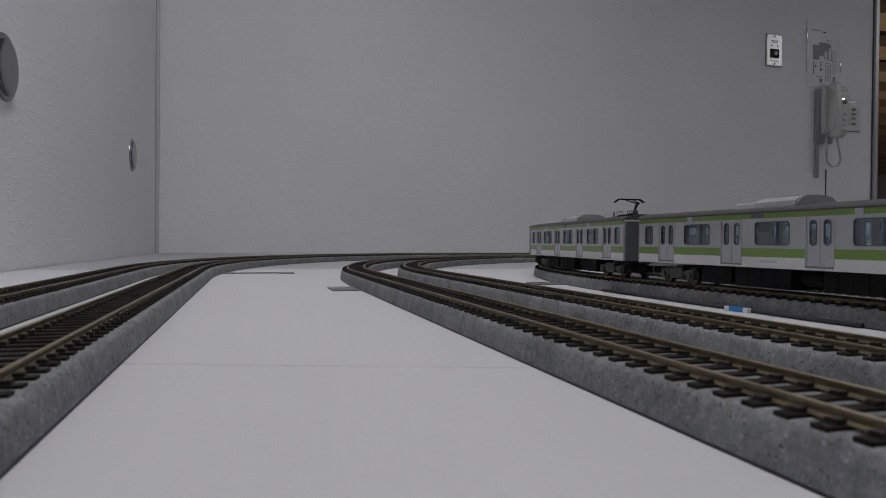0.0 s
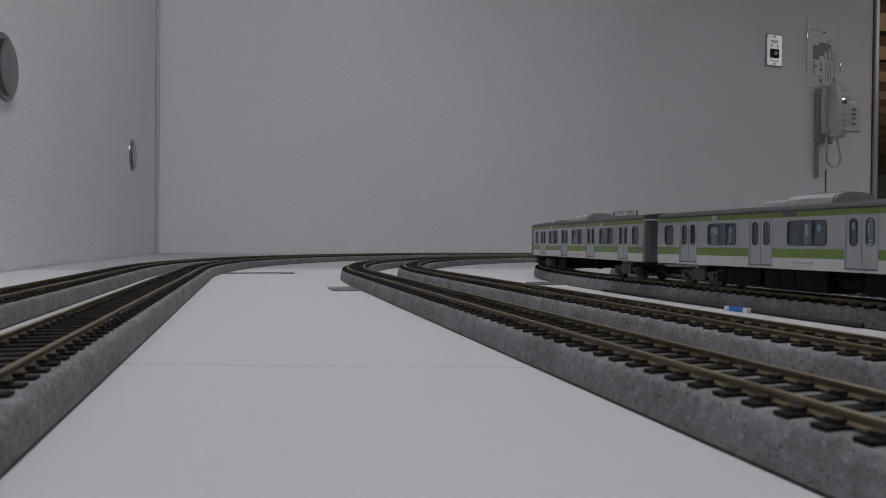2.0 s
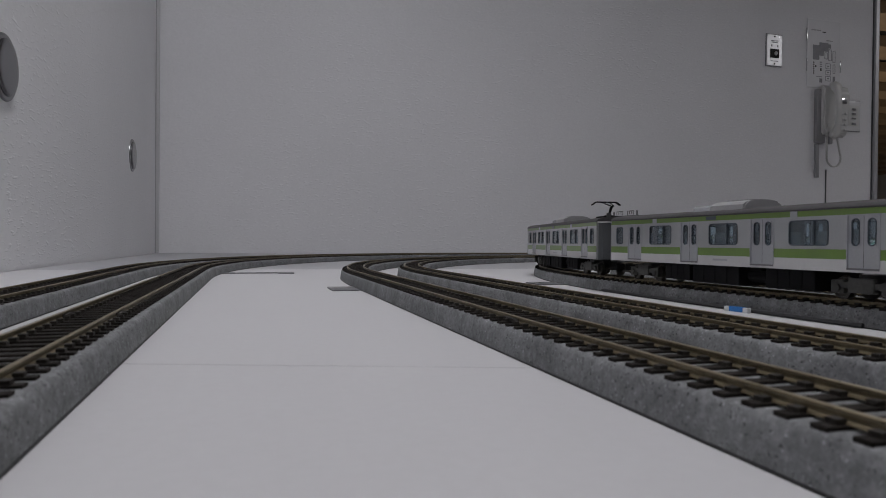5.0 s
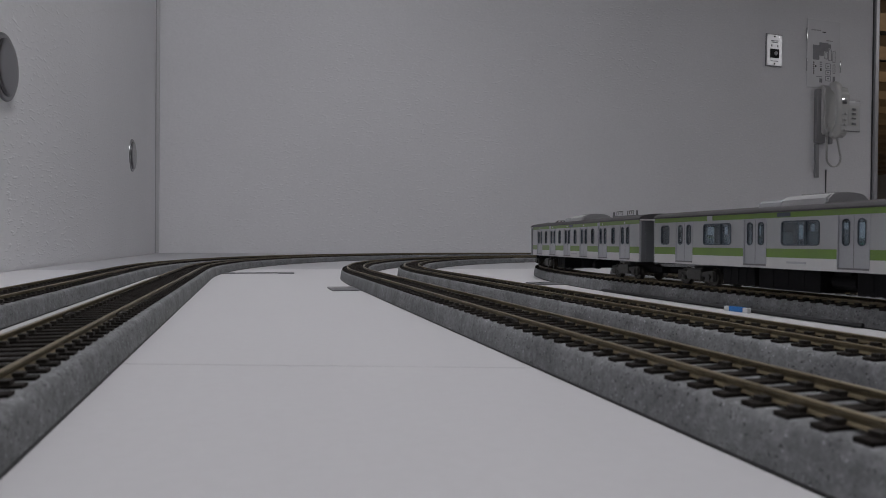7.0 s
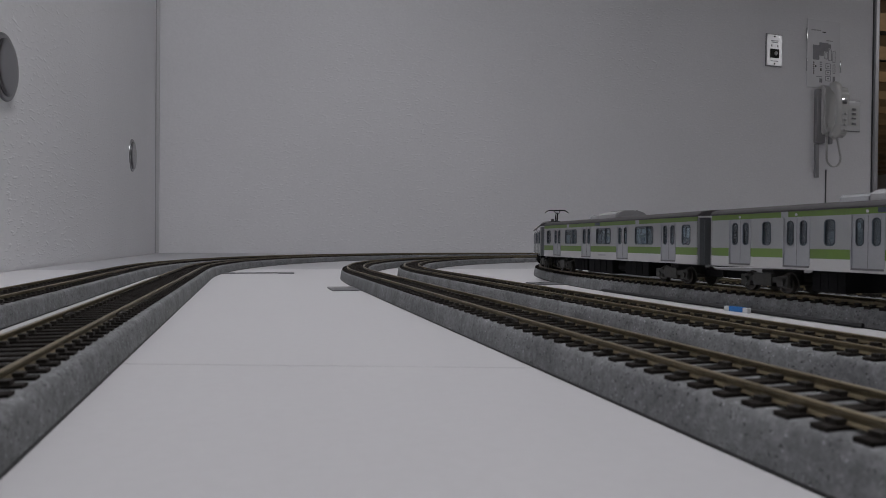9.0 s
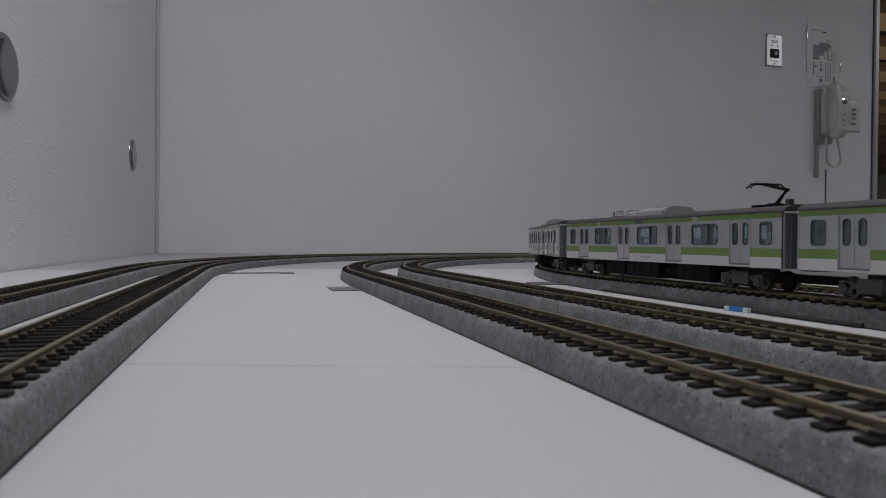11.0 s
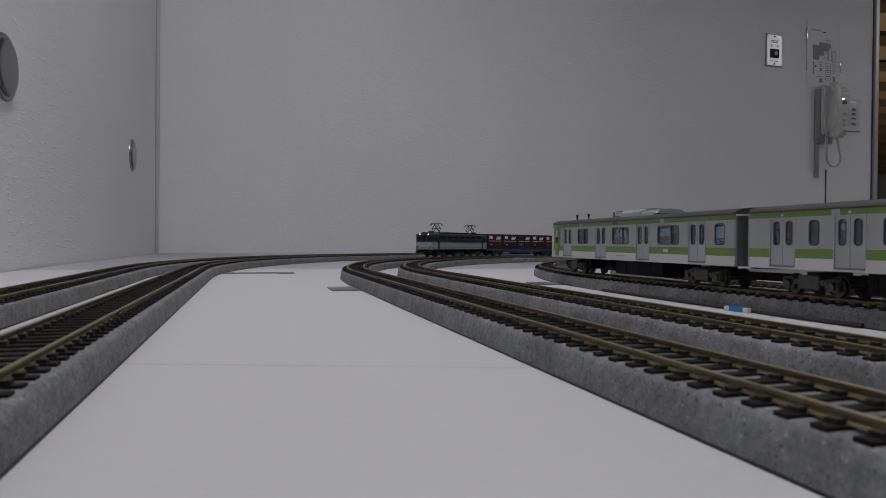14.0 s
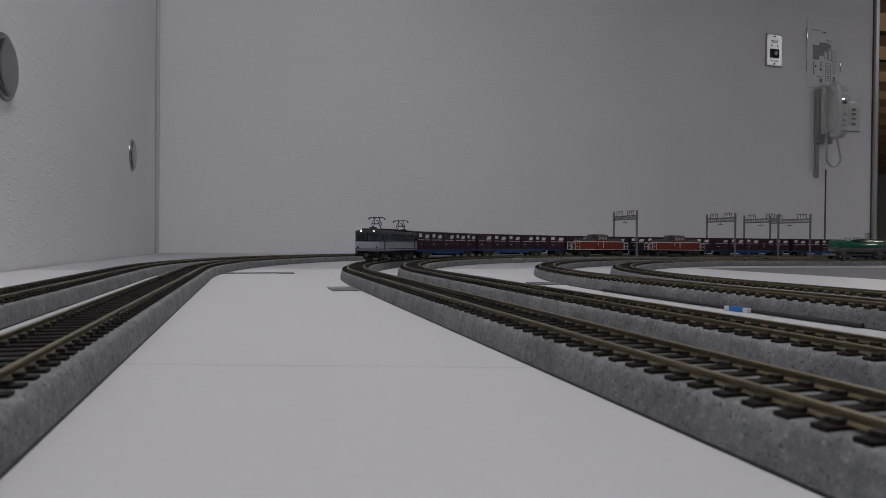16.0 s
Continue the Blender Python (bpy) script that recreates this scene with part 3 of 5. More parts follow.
def bogie_meshes():
    bm = bmesh.new()
    for s in (-1, 1):
        y0, y1 = sorted((s * 0.0105, s * 0.0132))
        rbox(bm, -0.0165, 0.0165, y0, y1, 0.0055, 0.0085, 0.0005)
        rbox(bm, -0.0065, 0.0065, y0, y1 + (0.0008 if s > 0 else 0), 0.0035, 0.0105, 0.0008)
        for x in (-0.0131, 0.0131):
            rbox(bm, x - 0.0036, x + 0.0036, y0, y1, 0.0030, 0.0092, 0.0008)
            tube(bm, (x, s * 0.0128, 0.0055), (x, s * 0.0142, 0.0055), 0.0020, n=10)
    rbox(bm, -0.004, 0.004, -0.0105, 0.0105, 0.006, 0.0122, 0.0005)
    fr = finish("bogie", bm, M_BOGIE)
    bm = bmesh.new()
    for s in (-1, 1):
        lathe(bm, [(s * 0.0074, 0.0060), (s * 0.0079, 0.0060), (s * 0.0080, 0.0053), (s * 0.0101, 0.0051), (s * 0.0103, 0.0042), (s * 0.0098, 0.0040), (s * 0.0098, 0.001)], 20, (0, 0, 0), "y")
    tube(bm, (0, -0.0078, 0), (0, 0.0078, 0), 0.0010, n=8)
    return fr, finish("wheelset", bm, M_WHEEL, True)


BOGIE, WHEELS = bogie_meshes()


def add_bogies(t, half):
    for s in (-1, 1):
        b = part("bogie", BOGIE, None, t, at=pose(s * half, 0, 0))
        for x in (-0.0131, 0.0131):
            part("wheelset", WHEELS, None, b, at=pose(x, 0, 0.0052))


def pane_mesh(w, z0, z1, name="window"):
    bm = bmesh.new()
    box(bm, -w / 2, w / 2, -0.0002, 0.0002, z0, z1)
    return finish(name, bm, M_GLASS)


def frame_mesh(w, z0, z1, t=0.0005, bar=None, around=None):
    """A frame round a window opening: rounded inside and out, with body-coloured corners and an optional mullion."""
    bm = bmesh.new()
    e = 0.0004
    h, zc = (z1 - z0) / 2, (z0 + z1) / 2

    def loop(inset, r):
        a, b = w / 2 - inset, h - inset
        r = min(r, a * 0.95)
        pts = []
        for cx, cz, a0 in ((1, 1, 0), (-1, 1, 90), (-1, -1, 180), (1, -1, 270)):
            for k in range(6):
                g = math.radians(a0 + 18 * k)
                pts.append((cx * (a - r) + r * math.cos(g), zc + cz * (b - r) + r * math.sin(g)))
        return pts
    edge = [(c[0] * w / 2, zc + c[1] * h) for c in ((1, 1), (-1, 1), (-1, -1), (1, -1)) for k in range(6)]
    outer, inner = loop(0.0, 0.0021), loop(t, 0.0016)
    ov, iv = [[[bm.verts.new((x, y, z)) for x, z in pts] for y in (-e, e)] for pts in (outer, inner)]
    for k in range(24):
        q = (k + 1) % 24
        for y in (0, 1):
            bm.faces.new((ov[y][k], ov[y][q], iv[y][q], iv[y][k]))
        bm.faces.new((iv[0][k], iv[0][q], iv[1][q], iv[1][k]))
    for c in range(4):
        k = c * 6
        corner = bm.verts.new((edge[k][0], e * 0.5, edge[k][1]))
        rim = [bm.verts.new((x, e * 0.5, z)) for x, z in outer[k:k + 6]]
        for a, b in zip(rim, rim[1:]):
            bm.faces.new((corner, a, b)).material_index = 1
    if bar is not None:
        box(bm, bar - 0.0005, bar + 0.0005, -e, e, z0 + t, z1 - t)
    return finish("window_frame", bm, [M_SASH, around])


DW = 0.0163
Z0, Z1 = 0.0252, 0.0378
PANE_DOOR, FRAME_DOOR = pane_mesh(0.0042, Z0, Z1), frame_mesh(0.0042, Z0, Z1, 0.0004, None, M_DOOR)
GLAZING = {w: (pane_mesh(w, Z0, Z1), frame_mesh(w, Z0, Z1, 0.0005, -w * 0.14 if w > 0.015 else None, M_SILVER)) for w in (0.0240, 0.0180, 0.0090, 0.0062)}


def door_mesh():
    """One connected panel with two window openings."""
    bm = bmesh.new()
    xs = (-DW / 2, -0.0062, -0.0020, 0.0020, 0.0062, DW / 2)
    zs = (0.0147, Z0, Z1, 0.0391)
    g = {(i, j, k): bm.verts.new((xs[i], y, zs[j])) for i in range(6) for j in range(4) for k, y in enumerate((-0.0004, 0.0004))}
    solid_cell = {(i, j) for i in range(5) for j in range(3)} - {(1, 1), (3, 1)}
    for i, j in solid_cell:
        for k in (0, 1):
            bm.faces.new((g[i, j, k], g[i + 1, j, k], g[i + 1, j + 1, k], g[i, j + 1, k]))
        for (di, dj), (a, b) in {(-1, 0): ((i, j), (i, j + 1)), (1, 0): ((i + 1, j), (i + 1, j + 1)), (0, -1): ((i, j), (i + 1, j)), (0, 1): ((i, j + 1), (i + 1, j + 1))}.items():
            if (i + di, j + dj) not in solid_cell:
                bm.faces.new((g[(*a, 0)], g[(*b, 0)], g[(*b, 1)], g[(*a, 1)]))
    return finish("door", bm, M_DOOR)


DOOR = door_mesh()
bm = bmesh.new()
for x in (-DW / 2, DW / 2):
    box(bm, x - 0.00022, x + 0.00022, -0.0003, 0.0003, 0.0153, 0.0396)
box(bm, -DW / 2 + 0.0004, DW / 2 - 0.0004, -0.0003, 0.0003, 0.0391, 0.0396)
DOOR_TRIM = finish("door_frame", bm, M_DOOR)
bm = bmesh.new()
rbox(bm, -DW / 2, DW / 2, -0.0004, 0.0007, 0.0143, 0.0152, 0.0002)
DOOR_SILL = finish("door_sill", bm, M_SILL)
bm = bmesh.new()
box(bm, -0.0001, 0.0001, 0.0, 0.0001, 0.0153, 0.0390)
DOOR_SEAM = finish("door_seam", bm, M_SILL)
bm = bmesh.new()
tube(bm, (0, 0, 0.0408), (0, 0.0003, 0.0408), 0.0007, n=10)
SIDE_LAMP = finish("side_lamp", bm, M_CARWHITE)

END_EQUIP = {
    "motor": ((-0.062, -0.030, 0.0028, 0), (-0.027, -0.012, 0.0045, 1), (-0.010, 0.030, 0.0022, 0), (0.033, 0.058, 0.0030, 0)),
    "cab": ((-0.048, 0.014, 0.0030, 0), (0.024, 0.037, 0.0045, 1), (0.054, 0.064, 0.0060, 0)),
    "trailer": ((0.033, 0.052, 0.0030, 0), (-0.0125, -0.0075, 0.0048, 0), (-0.030, -0.023, 0.0045, 1)),
}
PATTERNS = {
    "four": ([-0.0905, -0.0302, 0.0302, 0.0905], [(-0.06035, 0.024), (0.0, 0.024), (0.06035, 0.024), (-0.1100, 0.009), (0.1100, 0.009)]),
    "six": ([-0.0985, -0.0591, -0.0197, 0.0197, 0.0591, 0.0985], [(x, 0.0062) for x in (-0.0788, -0.0394, 0.0, 0.0394, 0.0788)]),
    "cab": ([-0.0880, -0.0277, 0.0326, 0.0920], [(-0.0579, 0.024), (0.0025, 0.024), (0.0632, 0.018), (-0.1090, 0.009)]),
}


def make_car(pattern, equip, panto, label):
    t = thing("train_car", label, "train car", "commuter train cars")
    doors, wins = PATTERNS[pattern]
    blocks_d = [(x - DW / 2, x + DW / 2) for x in doors]
    blocks_w = sorted(blocks_d + [(x - w / 2, x + w / 2) for x, w in wins])
    blocks_d = sorted(blocks_d)
    bm = bmesh.new()
    for z0, z1, mi, kind in ROWS:
        cut = {"b": [], "d": blocks_d, "w": blocks_w}[kind]
        xs = [-CL] + [v for b in cut for v in b] + [CL]
        for a, b in zip(xs[::2], xs[1::2]):
            for s in (-1, 1):
                y0, y1 = sorted((s * (CW - 0.0012), s * CW))
                box(bm, a, b, y0, y1, z0, z1, mi)
    box(bm, -CL + 0.001, CL - 0.001, -CW + 0.0012, CW - 0.0012, ZB, ZB + 0.0012, 3)
    part("body", bm, [M_SILVER, M_CARWHITE, M_GREEN, M_END, M_UNDER], t)
    # white panel added under the roof to bounce light into the interior
    bm = bmesh.new()
    box(bm, -CL + 0.0012, CL - 0.0012, -CW + 0.0014, CW - 0.0014, ZT - 0.0012, ZT - 0.0004)
    part("inner_ceiling", bm, M_CARWHITE, t)
    for s in (-1, 1):
        for a, b in zip([x + DW / 2 for x in doors], [x - DW / 2 for x in doors[1:]]):
            bm = bmesh.new()
            y0, y1 = sorted((s * 0.0095, s * 0.0162))
            rbox(bm, a + 0.001, b - 0.001, y0, y1, ZB + 0.0013, ZB + 0.0060, 0.0005)
            y0, y1 = sorted((s * 0.0150, s * 0.0162))
            rbox(bm, a + 0.001, b - 0.001, y0, y1, ZB + 0.0060, ZB + 0.0115, 0.0004)
            part("seat", bm, M_SEAT, t, "blue-grey bench seat")
            for xx in (a + 0.0005, b - 0.0005):
                bm = bmesh.new()
                box(bm, xx - 0.0003, xx + 0.0003, min(s * 0.0090, s * 0.0162), max(s * 0.0090, s * 0.0162), ZB + 0.0013, 0.0330)
                part("draught_screen", bm, M_SEAT, t)
    for s in (-1, 1):
        bm = bmesh.new()
        a, b = sorted((s * CL, s * (CL - 0.001)))
        box(bm, a, b, -CW, -0.006, ZB, ZT)
        box(bm, a, b, 0.006, CW, ZB, ZT)
        box(bm, a, b, -0.006, 0.006, 0.0345, ZT)
        part("end_wall", bm, M_END, t, "grey end wall")
        # silver edging gives the car end its corner highlights
        for yy in (-CW + 0.0006, CW - 0.0006):
            bm = bmesh.new()
            rbox(bm, min(s * CL, s * (CL + 0.0004)), max(s * CL, s * (CL + 0.0004)), yy - 0.0006, yy + 0.0006, ZB, ZT - 0.0012, 0.0001)
            part("corner_post", bm, M_SILVER, t)
        if pattern == "cab" and s > 0:
            continue
        bm = bmesh.new()
        a, b = sorted((s * (CL - 0.0008), s * (CL + 0.0042)))
        rbox(bm, a, b, -0.0064, 0.0064, 0.0120, 0.0350, 0.0006)
        part("gangway", bm, M_RUBBER, t, "black gangway bellows")
    prof = [(CW * 1.004, ZT), (CW * 1.012, ZT + 0.0006)] + [(CW * 1.0 * math.cos(a), ZT + 0.0006 + 0.0036 * math.sin(a) ** 0.8) for a in [math.pi * k / 14 for k in range(1, 14)]] + [(-CW * 1.012, ZT + 0.0006), (-CW * 1.004, ZT)]
    bm = bmesh.new()
    hull(bm, prof, -CL - 0.0003, CL + 0.0003)
    part("roof", bm, M_ROOF, t, "dark grey roof", smooth=True)
    # roof unit
    prof = [(0.0136, 0.0455)] + [(0.0136 * math.cos(a), 0.0470 + 0.0046 * math.sin(a) ** 0.8) for a in [math.pi * k / 12 for k in range(1, 12)]] + [(-0.0136, 0.0455)]
    bm = bmesh.new()
    hull(bm, prof, -0.0115, 0.0175)
    bmesh.ops.bevel(bm, geom=[e for e in bm.edges if abs(e.verts[0].co.x - e.verts[1].co.x) < 1e-6], offset=0.0009, segments=2, affect="EDGES")
    ac = part("air_conditioner", bm, M_AC, t, "rounded light grey roof unit", at={"cab": pose(0, 0, 0, 0, 0, 180), "six": pose(0.006, 0, 0)}.get(pattern), smooth=True)
    bm = bmesh.new()
    for k in range(6):
        x = -0.008 + 0.0036 * k
        rbox(bm, x, x + 0.0022, -0.0050, 0.0050, 0.0511, 0.0518, 0.0002)
    part("grille", bm, M_AC, ac)
    bm = bmesh.new()
    hull(bm, [(y * 0.97, 0.0455 + (z - 0.0455) * 0.80) for y, z in prof], 0.0176, 0.0345)
    bmesh.ops.bevel(bm, geom=[e for e in bm.edges if e.verts[0].co.x > 0.034 and e.verts[1].co.x > 0.034], offset=0.0016, segments=3, affect="EDGES")
    part("unit_cover", bm, M_DOOR, ac, "pale lower cover of the roof unit", smooth=True)
    # rain gutters along the roof edge, and pipes on the car ends
    for s in (-1, 1):
        bm = bmesh.new()
        a, b = sorted((s * (CW - 0.0002), s * (CW + 0.0006)))
        rbox(bm, -CL, CL, a, b, ZT - 0.0002, ZT + 0.0007, 0.0002)
        part("rain_gutter", bm, M_ROOF, t)
        for yy in (-0.0135, 0.0135):
            if pattern == "cab" and s > 0:
                continue
            bm = bmesh.new()
            tube(bm, (s * (CL + 0.0006), yy, ZB), (s * (CL + 0.0006), yy, ZT - 0.002), 0.0004, n=8)
            part("drain_pipe", bm, M_END, t)
        # the highlight on the end's top edge, as a pale strip
        bm = bmesh.new()
        a, b = sorted((s * (CL + 0.0001), s * (CL + 0.0012)))
        if not (pattern == "cab" and s > 0):
            rbox(bm, a, b, -CW, CW, ZT - 0.0010, ZT + 0.0002, 0.0003)
            part("end_lintel", bm, M_CARWHITE, t, "pale strip standing in for an edge highlight")
    for y in (CW - 0.0008, -CW + 0.0008):
        for x in doors:
            d = part("door", DOOR, None, t, at=pose(x, y, 0, 0, 0, 0 if y > 0 else 180))
            part("door_frame", DOOR_TRIM, None, d, at=pose(0, 0.0008, 0))
            part("door_sill", DOOR_SILL, None, d, at=pose(0, 0.0005, 0))
            part("door_seam", DOOR_SEAM, None, d, at=pose(0, 0.0004, 0))
            if pattern == "six":
                part("side_lamp", SIDE_LAMP, None, d, at=pose(0, 0.0008, 0))
            for c in (-0.0041, 0.0041):
                part("pane", PANE_DOOR, None, d, at=pose(c, -0.0001, 0)).visible_shadow = False
                part("window_frame", FRAME_DOOR, None, d, at=pose(c, 0.0003, 0))
        for x, w in wins:
            p = part("window", GLAZING[w][0], None, t, at=pose(x, y, 0, 0, 0, 0 if y > 0 else 180))
            p.visible_shadow = False
            part("window_frame", GLAZING[w][1], None, p, at=pose(0, 0.0006, 0))
    # destination box and small marks on the side
    for s in (-1, 1):
        bm = bmesh.new()
        a, b = sorted((s * CW, s * (CW + 0.0003)))
        box(bm, 0.006, 0.0145, a, b, 0.0400, 0.0422)
        part("destination_display", bm, M_SASH, t)
        bm = bmesh.new()
        box(bm, -0.004, 0.008, a, b, 0.0161, 0.0172)
        part("marking", bm, M_DOOR, t, "small grey lettering bar")
        for x in (-0.0515, 0.0665):
            bm = bmesh.new()
            box(bm, x - 0.0022, x + 0.0022, a, b, 0.0395, ZT + 0.0001)
            part("panel_break", bm, M_SILVER, t)
    for x0, x1, z0, rnd in END_EQUIP[equip]:
        bm = bmesh.new()
        if rnd:
            for yy in (-0.008, 0.008):
                lathe(bm, [(x0, 0.002), (x0 + 0.001, 0.0037), (x1 - 0.001, 0.0037), (x1, 0.002)], 16, (0, yy, 0.0082))
            box(bm, x0 + 0.003, x1 - 0.003, -0.012, 0.012, 0.0115, ZB)
        else:
            rbox(bm, x0, x1, -0.0150, 0.0150, z0, ZB, 0.0006)
            for k in range(1, 4):
                xx = x0 + (x1 - x0) * k / 4
                box(bm, xx - 0.0003, xx + 0.0003, -0.0153, 0.0153, z0 + 0.001, ZB - 0.001)
        part("underfloor_box", bm, M_UNDER, t)
    add_bogies(t, 0.086)
    for s in (-1, 1):
        bm = bmesh.new()
        a, b = sorted((s * 0.108, s * (CL + 0.004)))
        rbox(bm, a, b, -0.003, 0.003, 0.0055, 0.0100, 0.0005)
        part("coupler", bm, M_UNDER, t)
    if panto:
        p = part("pantograph", single_arm(), None, t, "folding single-arm pantograph")
        bm = bmesh.new()
        rbox(bm, -0.1145, -0.1115, 0.004, 0.007, 0.0455, 0.0500, 0.0005)
        part("arrester", bm, M_ROOF, p)
    if pattern == "cab":
        bm = bmesh.new()
        prof = [(CW * 1.01, ZB), (CW * 1.01, 0.040), (0.0165, 0.0450), (0.010, 0.0468), (-0.010, 0.0468), (-0.0165, 0.0450), (-CW * 1.01, 0.040), (-CW * 1.01, ZB)]
        hull(bm, prof, CL - 0.0012, CL + 0.0045)
        bmesh.ops.bevel(bm, geom=[e for e in bm.edges if e.verts[0].co.x > CL and e.verts[1].co.x > CL], offset=0.0022, segments=3, affect="EDGES")
        part("cab_front", bm, M_CARWHITE, t, "white moulded cab front", smooth=True)
        bm = bmesh.new()
        rbox(bm, CL + 0.0040, CL + 0.0050, -0.0145, 0.0145, 0.0235, 0.0420, 0.0004)
        part("windscreen", bm, M_CABGLASS, t, "dark windscreen")
        bm = bmesh.new()
        rbox(bm, CL + 0.0020, CL + 0.0045, -0.0120, 0.0120, 0.0030, 0.0085, 0.0008)
        part("obstacle_guard", bm, M_CARWHITE, t, "white obstacle guard", smooth=True)
        for s in (-1, 1):
            a, b = sorted((s * CW, s * (CW + 0.0004)))
            bm = bmesh.new()
            box(bm, 0.1068, 0.1190, a, b, 0.0190, 0.0396)
            part("crew_panel", bm, M_GREEN, t, "yellow-green crew panel")
            a, b = sorted((s * (CW + 0.0005), s * (CW + 0.0008)))
            bm = bmesh.new()
            box(bm, 0.1090, 0.1158, a, b, 0.0146, 0.0390)
            cd = part("crew_door", bm, M_GREEN, t)
            a, b = sorted((s * (CW + 0.0009), s * (CW + 0.0011)))
            bm = bmesh.new()
            box(bm, 0.1104, 0.1146, a, b, 0.0262, 0.0310)
            part("pane", bm, M_CABGLASS, cd)
            bm = bmesh.new()
            box(bm, 0.1104, 0.1146, a, b, 0.0312, 0.0372)
            part("blind", bm, M_SILVER, cd)
            bm = bmesh.new()
            box(bm, 0.1106, 0.1144, a, b, 0.0152, 0.0166)
            part("marking", bm, M_INK, cd)
        bm = bmesh.new()
        box(bm, -0.0580, -0.0530, CW + 0.0001, CW + 0.0004, 0.0202, 0.0224)
        part("logo_mark", bm, M_CARWHITE, t, "small white emblem")
        for x in (0.080, 0.102):
            bm = bmesh.new()
            tube(bm, (x, 0.004, 0.0450), (x, 0.004, 0.0505), 0.0007, n=8)
            tube(bm, (x, 0.004, 0.0498), (x, 0.004, 0.0512), 0.0011, n=8)
            part("aerial", bm, M_UNDER, t)
    return t


def single_arm():
    bm = bmesh.new()
    z = 0.0463
    for y in (-0.007, 0.007):
        tube(bm, (-0.107, y, z + 0.001), (-0.087, y, z + 0.001), 0.0006, n=6)
        for x in (-0.105, -0.089):
            tube(bm, (x, y, z - 0.001), (x, y, z + 0.001), 0.0012, n=8)
    for x in (-0.105, -0.096, -0.089):
        tube(bm, (x, -0.007, z + 0.001), (x, 0.007, z + 0.001), 0.0006, n=6)
    rbox(bm, -0.100, -0.094, -0.003, 0.003, z, z + 0.0024, 0.0005)
    tube(bm, (-0.097, 0, z + 0.0016), (-0.1055, 0, z + 0.0095), 0.0009, 0.0007, 6)
    tube(bm, (-0.101, 0.002, z + 0.0012), (-0.1065, 0.002, z + 0.0085), 0.0005, n=5)
    for y in (-0.003, 0.003):
        tube(bm, (-0.1055, y * 0.4, z + 0.0095), (-0.0905, y, z + 0.0130), 0.0005, n=5)
    tube(bm, (-0.1065, 0, z + 0.0085), (-0.0930, 0, z + 0.0118), 0.0004, n=5)
    for x in (-0.0915, -0.0885):
        tube(bm, (x, -0.0085, z + 0.0135), (x, 0.0085, z + 0.0135), 0.00055, n=6)
        for s in (-1, 1):
            tube(bm, (x, s * 0.0085, z + 0.0135), (x, s * 0.0120, z + 0.0110), 0.00045, n=6)
    return finish("pantograph", bm, M_UNDER)


LBL = "silver commuter train car with yellow-green bands, "
six = make_car("six", "trailer", False, LBL + "six doors and narrow windows")
power = make_car("four", "motor", True, LBL + "single-arm pantograph")
motor = make_car("four", "motor", False, LBL + "large underfloor boxes")
trailer = make_car("four", "trailer", False, LBL + "small underfloor boxes")
cab = make_car("cab", "cab", False, "silver and yellow-green driving car with a white cab front")
cars = [cab, six, power, motor]
for src in (six, power, motor, trailer, power, motor):
    cars.append(trailer if src is trailer else copy_thing(src, pose(0, 0, 0)))


# ---- freight train ----
def diamond_pantograph(t, x, z, h=0.0160, w=0.012):
    """Crossed lower arms, a wide waist, upper arms that close on a twin collector with drooping horns."""
    bm = bmesh.new()
    for y in (-w / 2, w / 2):
        tube(bm, (x - 0.011, y, z), (x + 0.011, y, z), 0.0006, n=6)
        for xx in (-0.009, 0.009):
            tube(bm, (x + xx, y, z - 0.0018), (x + xx, y, z), 0.0010, n=8)
    for xx in (-0.009, 0.009):
        tube(bm, (x + xx, -w / 2, z), (x + xx, w / 2, z), 0.0005, n=6)
    base = part("pantograph", bm, M_UNDER, t, "raised black diamond pantograph")
    for s in (-1, 1):
        bm = bmesh.new()
        for y in (-w / 2, w / 2):
            tube(bm, (x - s * 0.004, y, z), (x + s * 0.0070, y * 0.85, z + h * 0.46), 0.0005, n=5)
        tube(bm, (x + s * 0.0070, -w * 0.43, z + h * 0.46), (x + s * 0.0070, w * 0.43, z + h * 0.46), 0.00045, n=5)
        part("lower_arm", bm, M_UNDER, base)
        bm = bmesh.new()
        for y in (-w / 2, w / 2):
            tube(bm, (x + s * 0.0070, y * 0.85, z + h * 0.46), (x - s * 0.0018, y * 0.6, z + h * 0.95), 0.00045, n=5)
        tube(bm, (x + s * 0.0070, -w * 0.43, z + h * 0.46), (x - s * 0.0018, w * 0.30, z + h * 0.95), 0.00035, n=5)
        part("upper_arm", bm, M_UNDER, base)
        bm = bmesh.new()
        xx = x + s * 0.0020
        tube(bm, (xx, -0.0085, z + h), (xx, 0.0085, z + h), 0.0006, n=6)
        for k in (-1, 1):
            tube(bm, (xx, k * 0.0085, z + h), (xx, k * 0.0110, z + h - 0.0010), 0.0005, n=5)
            tube(bm, (xx, k * 0.0110, z + h - 0.0010), (xx, k * 0.0120, z + h - 0.0035), 0.00045, n=5)
        part("collector", bm, M_UNDER, base)


